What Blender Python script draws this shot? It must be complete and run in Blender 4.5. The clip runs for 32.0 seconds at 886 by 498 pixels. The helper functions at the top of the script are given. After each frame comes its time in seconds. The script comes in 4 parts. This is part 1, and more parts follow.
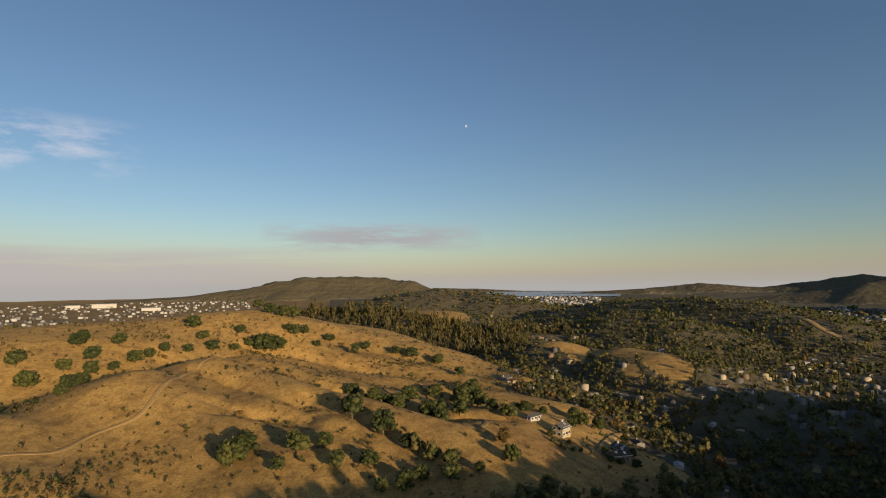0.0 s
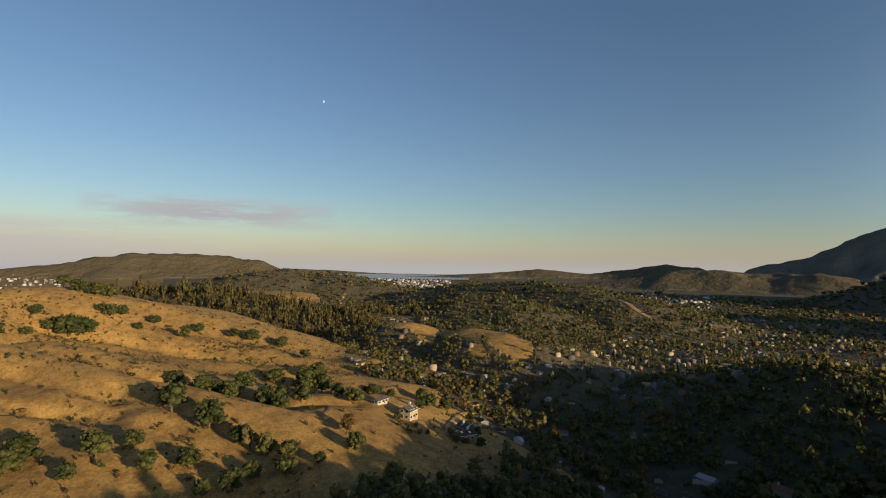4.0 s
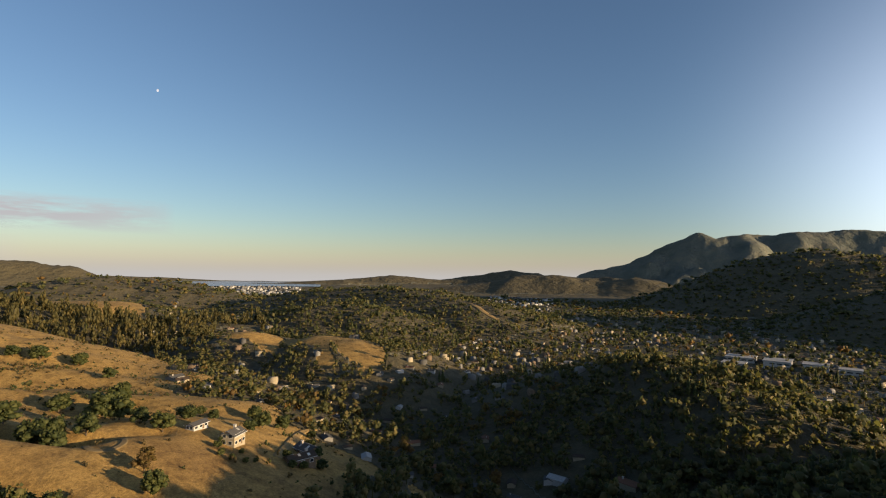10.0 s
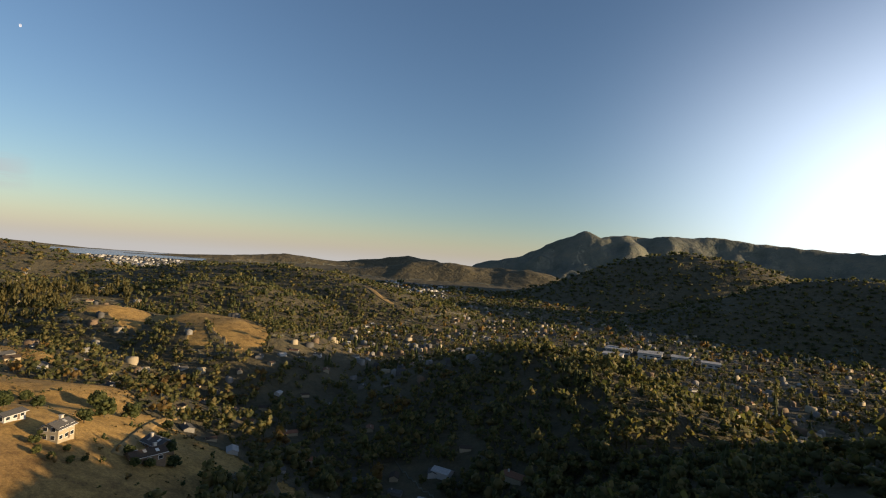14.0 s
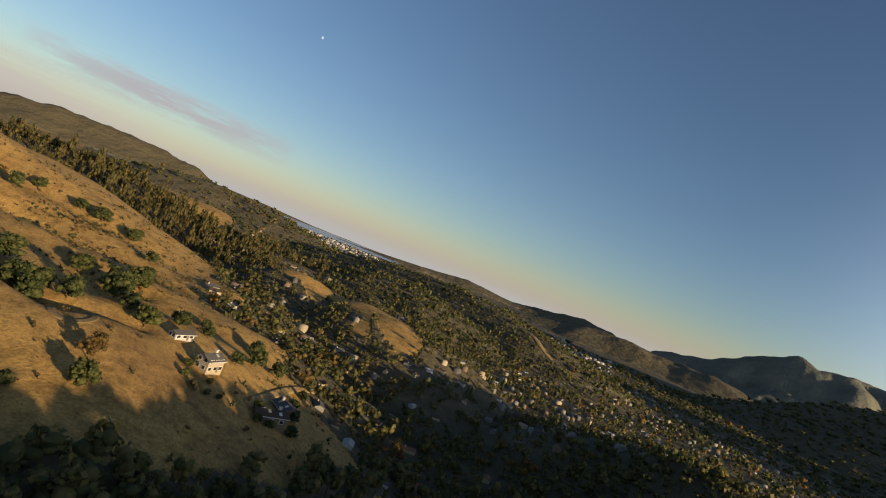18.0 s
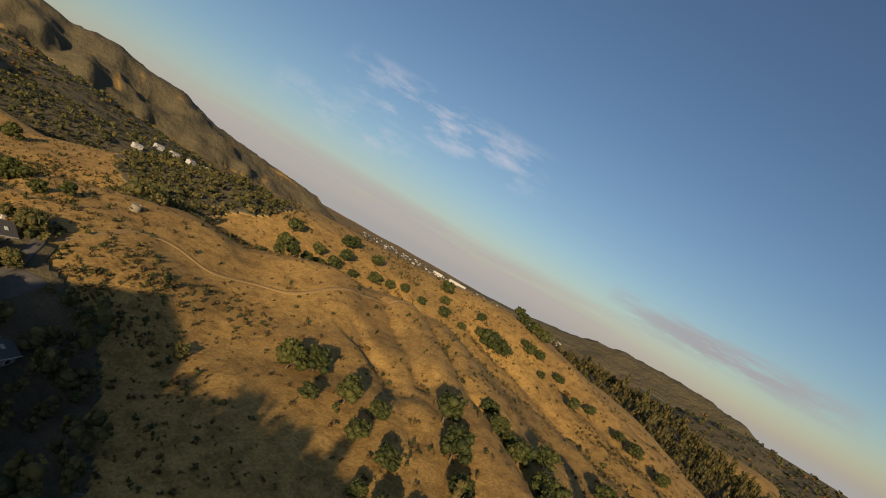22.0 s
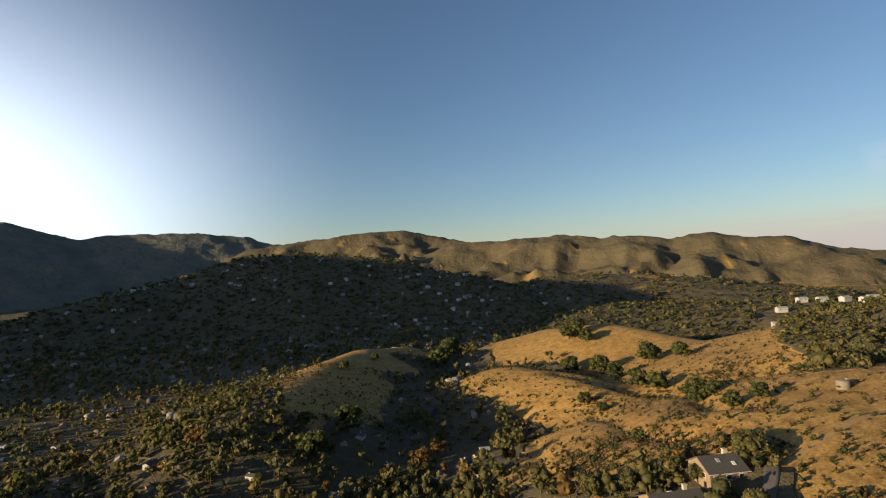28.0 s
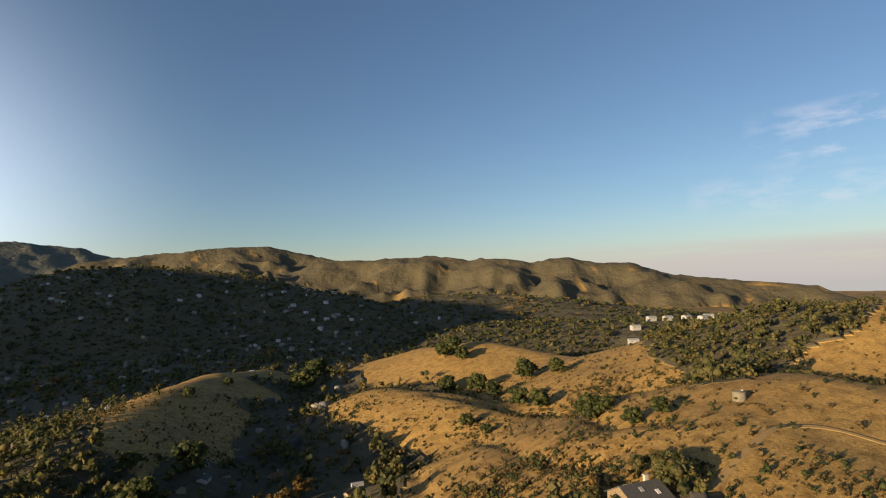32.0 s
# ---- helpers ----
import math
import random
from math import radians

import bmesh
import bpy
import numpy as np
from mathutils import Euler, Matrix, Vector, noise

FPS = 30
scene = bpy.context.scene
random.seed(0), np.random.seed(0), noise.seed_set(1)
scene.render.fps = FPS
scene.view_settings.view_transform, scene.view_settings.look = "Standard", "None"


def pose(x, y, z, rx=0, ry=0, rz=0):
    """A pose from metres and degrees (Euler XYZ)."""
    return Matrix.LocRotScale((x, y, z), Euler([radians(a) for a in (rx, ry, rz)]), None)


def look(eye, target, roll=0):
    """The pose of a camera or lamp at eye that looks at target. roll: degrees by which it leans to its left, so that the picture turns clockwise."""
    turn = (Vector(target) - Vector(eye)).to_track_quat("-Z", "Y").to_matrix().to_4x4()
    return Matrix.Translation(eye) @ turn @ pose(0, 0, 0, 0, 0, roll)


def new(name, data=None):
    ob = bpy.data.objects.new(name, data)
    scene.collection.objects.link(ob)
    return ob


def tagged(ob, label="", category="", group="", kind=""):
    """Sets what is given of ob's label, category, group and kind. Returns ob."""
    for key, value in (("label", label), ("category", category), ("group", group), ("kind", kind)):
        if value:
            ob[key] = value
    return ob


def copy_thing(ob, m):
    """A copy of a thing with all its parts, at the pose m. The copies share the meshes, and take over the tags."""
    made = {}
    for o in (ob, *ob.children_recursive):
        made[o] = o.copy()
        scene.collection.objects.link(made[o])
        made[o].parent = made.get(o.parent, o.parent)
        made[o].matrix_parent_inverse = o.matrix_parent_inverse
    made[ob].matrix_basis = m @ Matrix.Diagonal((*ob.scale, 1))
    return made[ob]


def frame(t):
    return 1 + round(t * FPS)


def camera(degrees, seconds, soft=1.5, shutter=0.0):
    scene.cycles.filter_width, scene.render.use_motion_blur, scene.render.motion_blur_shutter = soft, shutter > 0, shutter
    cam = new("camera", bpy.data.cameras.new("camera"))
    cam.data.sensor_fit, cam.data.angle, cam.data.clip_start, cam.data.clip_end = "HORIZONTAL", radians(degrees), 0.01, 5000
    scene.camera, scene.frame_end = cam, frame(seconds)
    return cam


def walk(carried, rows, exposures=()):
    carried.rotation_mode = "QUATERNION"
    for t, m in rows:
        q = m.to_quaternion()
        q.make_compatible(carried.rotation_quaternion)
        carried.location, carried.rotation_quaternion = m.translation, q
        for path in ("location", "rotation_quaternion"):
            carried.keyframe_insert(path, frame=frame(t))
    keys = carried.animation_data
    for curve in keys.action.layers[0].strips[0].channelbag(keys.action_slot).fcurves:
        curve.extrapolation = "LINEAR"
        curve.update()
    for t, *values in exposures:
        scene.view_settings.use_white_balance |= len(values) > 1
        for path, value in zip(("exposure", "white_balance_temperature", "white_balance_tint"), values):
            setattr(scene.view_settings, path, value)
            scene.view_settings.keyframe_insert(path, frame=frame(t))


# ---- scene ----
# Units are metres, z up, valley floor near zero. Heading 0 looks along +x.
cam = camera(79.06, 32.0, soft=1.1)
PATH = [
    # seconds, x, y, z, heading, pitch, lean
    (0, -0.0, -0.0, 125.0, 7.45, 3.06, -0.57),
    (0.5, 2.8, 0.3, 124.5, 5.77, 3.13, -2.44),
    (1, 4.8, 0.3, 124.4, 3.39, 2.35, -3.48),
    (1.5, 6.0, -0.0, 124.5, 1.30, 1.46, -2.80),
    (2, 8.2, -0.2, 124.3, -1.43, 0.86, -3.13),
    (2.5, 9.7, -1.0, 124.0, -3.14, 0.97, -1.80),
    (3, 12.4, -0.8, 123.2, -5.09, 1.06, -1.67),
    (3.5, 15.0, -0.9, 122.7, -6.69, 1.29, -0.07),
    (5.5, 24.0, -3.6, 120.9, -11.21, 1.15, -0.34),
    (6, 26.4, -4.7, 120.8, -12.74, 1.56, -0.72),
    (6.5, 28.9, -4.9, 119.9, -14.61, 2.03, 1.91),
    (7, 31.5, -6.0, 119.3, -15.57, 2.33, 0.32),
    (7.5, 33.8, -6.9, 118.8, -16.35, 2.26, 1.10),
    (8, 36.0, -7.6, 118.6, -17.54, 1.64, 1.77),
    (8.5, 38.1, -8.5, 118.1, -19.04, 1.69, 1.70),
    (9, 40.6, -9.7, 118.0, -20.42, 1.88, 0.37),
    (9.5, 43.1, -10.4, 117.3, -21.85, 1.80, 3.15),
    (10, 45.1, -11.9, 117.0, -23.46, 2.22, 0.89),
    (10.5, 47.6, -13.3, 116.6, -24.07, 3.04, 0.19),
    (11, 50.2, -14.7, 116.3, -25.61, 3.39, 0.91),
    (11.5, 52.4, -16.0, 116.1, -27.16, 3.39, 1.29),
    (12, 54.3, -17.8, 115.8, -28.67, 3.32, -0.08),
    (12.5, 56.3, -19.1, 115.6, -30.34, 2.40, 2.08),
    (13, 58.5, -20.5, 115.6, -32.50, 1.18, 2.45),
    (13.5, 61.0, -22.1, 115.1, -33.46, 0.85, 2.93),
    (15.5, 70.7, -27.8, 111.7, -34.08, 2.88, 12.33),
    (16, 71.7, -29.5, 112.1, -32.38, 2.99, 14.96),
    (16.5, 73.0, -31.6, 111.5, -27.89, 3.26, 16.35),
    (17, 76.0, -32.2, 110.6, -24.28, 2.93, 19.95),
    (17.5, 78.4, -35.0, 110.9, -19.13, 2.02, 19.27),
    (18, 79.6, -36.1, 110.9, -14.26, 1.50, 21.74),
    (18.5, 83.0, -37.0, 109.7, -8.94, 1.40, 20.84),
    (19, 84.9, -37.9, 109.9, -2.31, 1.23, 23.42),
    (19.5, 87.4, -39.1, 109.4, 4.55, 1.35, 23.34),
    (20, 89.6, -40.0, 109.2, 12.57, 1.16, 27.04),
    (20.5, 92.1, -40.2, 109.6, 19.58, 0.99, 27.62),
    (21, 95.2, -39.8, 109.6, 27.68, 1.15, 29.04),
    (21.5, 96.4, -39.7, 109.6, 35.09, 0.57, 28.26),
    (22, 99.3, -38.1, 110.0, 44.46, 0.56, 29.22),
    (22.5, 100.9, -34.0, 109.3, 53.43, 0.98, 31.30),
    (23, 103.5, -30.8, 108.8, 62.34, 0.64, 32.96),
    (23.5, 105.9, -27.3, 108.6, 72.09, 0.68, 32.98),
    (24, 106.8, -23.3, 108.5, 81.66, 0.94, 31.79),
    (24.5, 108.7, -20.5, 108.8, 89.81, 3.43, 27.73),
    (25, 111.2, -16.2, 109.2, 95.78, 5.17, 21.60),
    (25.5, 111.3, -12.3, 108.7, 99.99, 7.12, 13.78),
    (26, 111.1, -6.2, 108.0, 103.83, 8.23, 8.42),
    (26.5, 110.1, -3.8, 108.2, 105.96, 7.41, 6.59),
    (28.5, 99.5, 6.4, 108.2, 105.77, -0.18, -4.27),
    (29, 98.5, 10.6, 107.0, 103.94, -1.98, -3.96),
    (29.5, 96.1, 14.4, 105.7, 102.06, -2.34, -4.84),
    (30, 93.9, 18.5, 105.0, 100.29, -1.76, -3.42),
    (30.5, 93.6, 22.9, 103.6, 97.97, -0.90, -3.79),
    (31, 93.1, 27.9, 102.2, 96.39, 1.34, -5.51),
    (31.5, 89.3, 32.1, 101.7, 93.82, 2.50, -3.67),
    (32, 88.2, 36.8, 101.2, 92.39, 3.73, -1.36),
]


def aim(x, y, z, heading, pitch, lean):
    h, p = radians(heading), radians(pitch)
    eye = Vector((x, y, z))
    return look(eye, eye + 100 * Vector((math.cos(h) * math.cos(p), math.sin(h) * math.cos(p), math.sin(p))), lean)


walk(cam, [(row[0], aim(*row[1:])) for row in PATH], exposures=[(0, 0.7, 6600, 17), (5.5, 0.84, 6600, 17), (12, 1.06, 6600, 17), (17, 0.92, 6600, 17), (20.5, 0.65, 6600, 17), (23.5, 0.5, 6600, 17), (26.5, 0.94, 6600, 17), (32, 0.98, 6600, 17)])

# ---- light ----
SUN_AZ, SUN_EL = -138.0, 8.5
world = bpy.data.worlds.new("sky")
scene.world = world
world.use_nodes = True
wn = world.node_tree.nodes
sky = wn.new("ShaderNodeTexSky")
sky.sky_type = "NISHITA"
sky.sun_disc = False
sky.sun_elevation = radians(SUN_EL)
sky.sun_rotation = radians(90 - SUN_AZ)
sky.altitude, sky.air_density, sky.dust_density, sky.ozone_density = 100, 1.0, 0.25, 2.7
wn["Background"].inputs[1].default_value = 0.0715


def sun_haze(tree, strength, colour):
    """The wide bright haze round the low sun, widest along the horizon; it fades smoothly with the angle from the sun."""
    def calc(op, a, b=None, clamp=False):
        n = tree.nodes.new("ShaderNodeMath")
        n.operation, n.use_clamp = op, clamp
        for k, v in enumerate((a, b)):
            if isinstance(v, (int, float)):
                n.inputs[k].default_value = v
            elif v is not None:
                tree.links.new(v, n.inputs[k])
        return n.outputs[0]

    split = tree.nodes.new("ShaderNodeSeparateXYZ")
    tree.links.new(tree.nodes.new("ShaderNodeTexCoord").outputs["Generated"], split.inputs[0])
    x, y, z = split.outputs
    flat = calc("SQRT", calc("MAXIMUM", calc("SUBTRACT", 1.0, calc("MULTIPLY", z, z)), 0.0004))
    toward_sun = calc("DIVIDE", calc("ADD", calc("MULTIPLY", x, math.cos(radians(SUN_AZ - 7))), calc("MULTIPLY", y, math.sin(radians(SUN_AZ - 7)))), flat)
    ease = tree.nodes.new("ShaderNodeMapRange")
    ease.interpolation_type = "SMOOTHERSTEP"
    ease.inputs["From Min"].default_value, ease.inputs["From Max"].default_value = -0.34, 0.75
    tree.links.new(toward_sun, ease.inputs["Value"])
    rise = calc("DIVIDE", calc("SUBTRACT", z, 0.09), 0.25)
    low = calc("POWER", 2.718, calc("MULTIPLY", calc("MULTIPLY", rise, rise), -1.0))
    amount = calc("MULTIPLY", calc("MULTIPLY", calc("POWER", ease.outputs["Result"], 1.35), low), strength)
    amount = calc("MINIMUM", amount, 7.5)
    add = tree.nodes.new("ShaderNodeMix")
    add.data_type, add.blend_type, add.clamp_factor = "RGBA", "ADD", False
    tree.links.new(amount, add.inputs[0])
    tree.links.new(sky.outputs[0], add.inputs[6])
    add.inputs[7].default_value = (*colour, 1)
    return add.outputs[2]


world.node_tree.links.new(sun_haze(world.node_tree, 12.5, (0.86, 0.96, 1.04)), wn["Background"].inputs[0])
sun = new("sun", bpy.data.lights.new("sun", "SUN"))
sun.data.energy, sun.data.angle, sun.data.color = 5.0, radians(0.45), (1.0, 0.765, 0.43)
_a, _e = radians(SUN_AZ), radians(SUN_EL)
sun.matrix_world = look(Vector((math.cos(_a) * math.cos(_e), math.sin(_a) * math.cos(_e), math.sin(_e))) * 500, (0, 0, 0))


# ---- materials ----
def material(name, rough=0.9, metal=0.0):
    m = bpy.data.materials.new(name)
    m.use_nodes = True
    b = m.node_tree.nodes["Principled BSDF"]
    b.inputs["Roughness"].default_value, b.inputs["Metallic"].default_value = rough, metal
    b.inputs["Specular IOR Level"].default_value = 0.25
    return m, m.node_tree, b


def ramp(tree, src, *stops):
    r = tree.nodes.new("ShaderNodeValToRGB")
    r.color_ramp.elements[0].position, r.color_ramp.elements[0].color = stops[0][0], (*stops[0][1], 1)
    r.color_ramp.elements[1].position, r.color_ramp.elements[1].color = stops[-1][0], (*stops[-1][1], 1)
    for at, c in stops[1:-1]:
        r.color_ramp.elements.new(at).color = (*c, 1)
    tree.links.new(src, r.inputs[0])
    return r.outputs[0]


def noise_tex(tree, scale, detail=4.0, rough=0.6, coord=None):
    n = tree.nodes.new("ShaderNodeTexNoise")
    n.inputs["Scale"].default_value, n.inputs["Detail"].default_value, n.inputs["Roughness"].default_value = scale, detail, rough
    if coord is None:
        coord = tree.nodes.new("ShaderNodeTexCoord").outputs["Object"]
    tree.links.new(coord, n.inputs["Vector"])
    return n.outputs["Fac"]


def blend(tree, fac, a, b, kind="MIX"):
    n = tree.nodes.new("ShaderNodeMix")
    n.data_type, n.blend_type = "RGBA", kind
    for src, at in ((fac, 0), (a, 6), (b, 7)):
        if isinstance(src, (int, float)):
            n.inputs[at].default_value = src
        elif isinstance(src, tuple):
            n.inputs[at].default_value = (*src, 1)
        else:
            tree.links.new(src, n.inputs[at])
    return n.outputs[2]


def bump(tree, b, src, strength, distance):
    n = tree.nodes.new("ShaderNodeBump")
    n.inputs["Strength"].default_value, n.inputs["Distance"].default_value = strength, distance
    tree.links.new(src, n.inputs["Height"])
    tree.links.new(n.outputs[0], b.inputs["Normal"])


def attribute(tree, name):
    n = tree.nodes.new("ShaderNodeAttribute")
    n.attribute_name = name
    return n.outputs["Fac"]


def ground_material():
    m, t, b = material("dry_grass_and_soil", 0.95)
    big, mid, fine = noise_tex(t, 0.012, 5), noise_tex(t, 0.15, 7, 0.75), noise_tex(t, 0.9, 5, 0.75)
    grass = ramp(t, big, (0.3, (0.292, 0.187, 0.061)), (0.5, (0.358, 0.231, 0.074)), (0.7, (0.255, 0.16, 0.057)))
    tuft = ramp(t, mid, (0.38, (0.44, 0.40, 0.35)), (0.56, (1.08, 1.07, 1.05)))
    grass = blend(t, 0.7, grass, tuft, "MULTIPLY")
    grain = ramp(t, fine, (0.32, (0.42, 0.40, 0.37)), (0.6, (1.1, 1.07, 1.0)))
    grass = blend(t, 0.8, grass, grain, "MULTIPLY")
    litter = ramp(t, mid, (0.3, (0.05, 0.047, 0.027)), (0.7, (0.105, 0.084, 0.046)))
    # far-slope scrub, paled and greyed to put distance haze into its colour
    hazy_sage = ramp(t, blend(t, 0.5, mid, noise_tex(t, 0.006, 8, 0.7)), (0.38, (0.068, 0.076, 0.056)), (0.52, (0.112, 0.116, 0.092)), (0.62, (0.16, 0.136, 0.088)))
    litter = blend(t, ramp(t, attribute(t, "wood"), (0.8, (0, 0, 0)), (0.86, (1, 1, 1)), (0.92, (1, 1, 1)), (0.97, (0, 0, 0))), litter, hazy_sage)
    soil = ramp(t, fine, (0.3, (0.2376, 0.1716, 0.0858)), (0.7, (0.3036, 0.2244, 0.1188)))
    edge = t.nodes.new("ShaderNodeMath")
    edge.operation = "MULTIPLY_ADD"
    t.links.new(blend(t, 0.5, mid, noise_tex(t, 0.022, 9, 0.72)), edge.inputs[0])
    edge.inputs[1].default_value = 1.6
    cover = t.nodes.new("ShaderNodeMath")
    cover.operation = "SUBTRACT"
    t.links.new(attribute(t, "wood"), cover.inputs[0])
    cover.inputs[1].default_value = 0.35
    t.links.new(cover.outputs[0], edge.inputs[2])
    wood = ramp(t, edge.outputs[0], (0.75, (0, 0, 0)), (1.0, (1, 1, 1)))
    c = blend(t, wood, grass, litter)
    c = blend(t, attribute(t, "trail"), c, soil)
    t.links.new(c, b.inputs["Base Color"])
    folds = t.nodes.new("ShaderNodeMath")
    folds.operation = "MULTIPLY"
    t.links.new(noise_tex(t, 0.017, 9, 0.6), folds.inputs[0])
    t.links.new(attribute(t, "wood"), folds.inputs[1])
    relief = t.nodes.new("ShaderNodeMath")
    relief.operation = "MULTIPLY_ADD"
    t.links.new(folds.outputs[0], relief.inputs[0])
    relief.inputs[1].default_value = 40
    t.links.new(fine, relief.inputs[2])
    bump(t, b, relief.outputs[0], 0.6, 0.9)
    return m


def leaf_material(name, *cols, scale=0.35):
    m, t, b = material(name, 0.7)
    n = t.nodes.new("ShaderNodeNewGeometry")
    c = ramp(t, n.outputs["Random Per Island"], *[(k / max(1, len(cols) - 1), c) for k, c in enumerate(cols)])
    o = t.nodes.new("ShaderNodeObjectInfo")
    tint = ramp(t, o.outputs["Random"], (0, (0.75, 0.8, 0.8)), (1, (1.25, 1.15, 1.0)))
    c = blend(t, 1.0, c, tint, "MULTIPLY")
    t.links.new(c, b.inputs["Base Color"])
    thin, both = t.nodes.new("ShaderNodeBsdfTranslucent"), t.nodes.new("ShaderNodeMixShader")
    t.links.new(blend(t, 1.0, c, (1.5, 1.6, 1.1), "MULTIPLY"), thin.inputs[0])
    both.inputs[0].default_value = 0.4
    t.links.new(b.outputs[0], both.inputs[1])
    t.links.new(thin.outputs[0], both.inputs[2])
    t.links.new(both.outputs[0], t.nodes["Material Output"].inputs[0])
    return m


def plain_material(name, a, bcol, scale, rough=0.85, metal=0.0, relief=0.0):
    m, t, b = material(name, rough, metal)
    n = noise_tex(t, scale, 5, 0.65)
    t.links.new(ramp(t, n, (0.3, a), (0.7, bcol)), b.inputs["Base Color"])
    if relief:
        bump(t, b, n, 0.4, relief)
    return m


M_GROUND = ground_material()
M_OAK = leaf_material("oak_leaves", (0.0279, 0.0394, 0.0131), (0.0525, 0.0656, 0.0205), (0.0861, 0.0918, 0.0295))
M_WOOD = leaf_material("woodland_leaves", (0.0387, 0.0472, 0.0194), (0.064, 0.07, 0.0269), (0.0969, 0.0927, 0.0353), (0.139, 0.1111, 0.0438))
M_EUC = leaf_material("eucalyptus_leaves", (0.051, 0.0493, 0.0187), (0.0808, 0.0714, 0.0255), (0.1062, 0.0867, 0.0323))
M_AUTUMN = leaf_material("autumn_leaves", (0.10, 0.06, 0.022), (0.15, 0.09, 0.03), (0.19, 0.13, 0.035))
M_BRUSH = leaf_material("brush_leaves", (0.045, 0.036, 0.015), (0.09, 0.066, 0.028), (0.15, 0.105, 0.045))
M_BARK = plain_material("bark", (0.05, 0.035, 0.022), (0.12, 0.09, 0.06), 3, relief=0.02)

# ---- land ----
RIDGES = []


def ridge(name, cover, slope, round_, *crest):
    RIDGES.append((name, cover, slope, round_, np.array(crest, float)))


ridge("dark_ridge", "wood", 0.45, 60, (2968, 2694, -12), (3395, 2134, 22), (3723, 1493, 150), (3879, 1024, 152), (3833, 783, 117), (3674, 530, 17))
ridge("knoll", "mixed", 0.3, 60, (2069, 423, 38), (1941, 288, 89), (1952, 201, 66), (1909, 108, 76), (1812, 1, 44), (1709, -105, 9))
ridge("orange_slope", "bald", 0.25, 60, (1475, 330, 37), (1398, 201, 38), (1260, 80, 13))
ridge("eucalyptus", "eucalyptus", 0.25, 40, (902, 332, 62), (882, 231, 60), (851, 139, 42), (810, 67, 22), (772, -15, 31))
ridge("north_ridge", "grass", 0.32, 25, (346, 440, 80), (393, 399, 88), (475, 366, 87), (569, 294, 92), (580, 219, 78), (566, 126, 58), (520, 22, 34))
ridge("spur_b", "grass", 0.33, 14, (405, 238, 56), (421, 159, 52), (415, 66, 45), (385, -15, 38))
ridge("spur_c", "grass", 0.33, 12, (524, 198, 59), (508, 113, 46), (478, 41, 38), (450, -4, 33))
ridge("bald_l", "bald", 0.36, 18, (732, 9, 27), (691, -49, 44), (649, -65, 35), (619, -69, 16))
ridge("bald_r", "bald", 0.34, 20, (696, -92, 31), (639, -132, 42), (593, -153, 42), (522, -148, 28))
ridge("middle", "wood", 0.27, 40, (926, 4, 33), (920, -115, 25), (958, -190, 49), (959, -231, 56), (883, -280, 33), (818, -314, 10))
ridge("scar_ridge", "wood", 0.25, 45, (1498, -297, 60), (1320, -392, 68), (1195, -449, 69), (1005, -507, 51), (888, -512, 22), (797, -507, 1))
ridge("far_east", "wood", 0.4, 60, (4466, 644, 45), (4603, 286, 28), (4611, -96, 6), (4587, -480, -16))
ridge("far_a", "wood", 0.4, 50, (4016, -290, 3), (3979, -620, 19), (3923, -909, 36), (3870, -1112, 12))
ridge("far_b", "wood", 0.4, 60, (4399, -1068, 32), (4302, -1408, 75), (4163, -1777, 39), (3944, -2318, 129), (3855, -2464, 109))
ridge("south_ridge", "wood", 0.4, 60, (2808, -1129, 13), (2734, -1296, 37), (2565, -1603, 101), (2442, -1783, 107), (2315, -1944, 102), (2115, -2017, 96))
ridge("mountain", "hazy_chaparral", 0.75, 14, (3313, -2643, 141), (3109, -2877, 204), (2954, -3035, 336), (2811, -3167, 407), (2721, -3243, 380), (2581, -3354, 405), (2648, -3453, 425), (2521, -3546, 407), (2395, -3630, 427), (2194, -3867, 432), (1829, -4049, 398), (1417, -4206, 379), (847, -4247, 343))
ridge("mountain_top", "hazy_chaparral", 0.79, 5, (2826, -3150, 412), (2806, -3172, 424), (2796, -3182, 414))
ridge("south_hill", "wood", 0.42, 60, (1705, -1627, 22), (1574, -1751, 67), (1397, -1767, 145), (1257, -1806, 199), (1153, -1813, 204), (995, -1844, 188), (888, -1840, 144), (765, -1838, 116))
ridge("southwest_hill", "wood", 0.4, 50, (709, -1203, 11), (638, -1295, 85), (566, -1325, 126), (497, -1350, 135), (339, -1341, 129))
ridge("wooded_ridge", "wood", 0.36, 25, (496, -302, 0), (425, -314, 30), (357, -316, 51), (311, -311, 51), (264, -303, 45), (214, -300, 36), (171, -298, 29))
ridge("dome", "grass", 0.36, 30, (181, 228, 55), (218, 251, 61), (242, 209, 51), (289, 215, 59), (328, 212, 67), (349, 196, 74), (345, 170, 71), (325, 130, 67), (288, 83, 60), (280, 31, 54), (301, 14, 51), (316, -6, 42), (300, -29, 36))
ridge("spur_w", "grass", 0.36, 12, (295, 220, 72), (269, 151, 56), (266, 103, 43), (284, 57, 49))
ridge("hill_w1", "grass", 0.34, 18, (-111, 300, 23), (-143, 399, 21), (-157, 473, 20), (-163, 560, 18), (-151, 652, 8), (-92, 630, -4), (-37, 583, -3))
ridge("ridge_w2", "grass", 0.34, 16, (-17, 474, -3), (25, 472, 18), (67, 436, 20), (113, 386, 17), (142, 332, 21), (158, 277, 29))
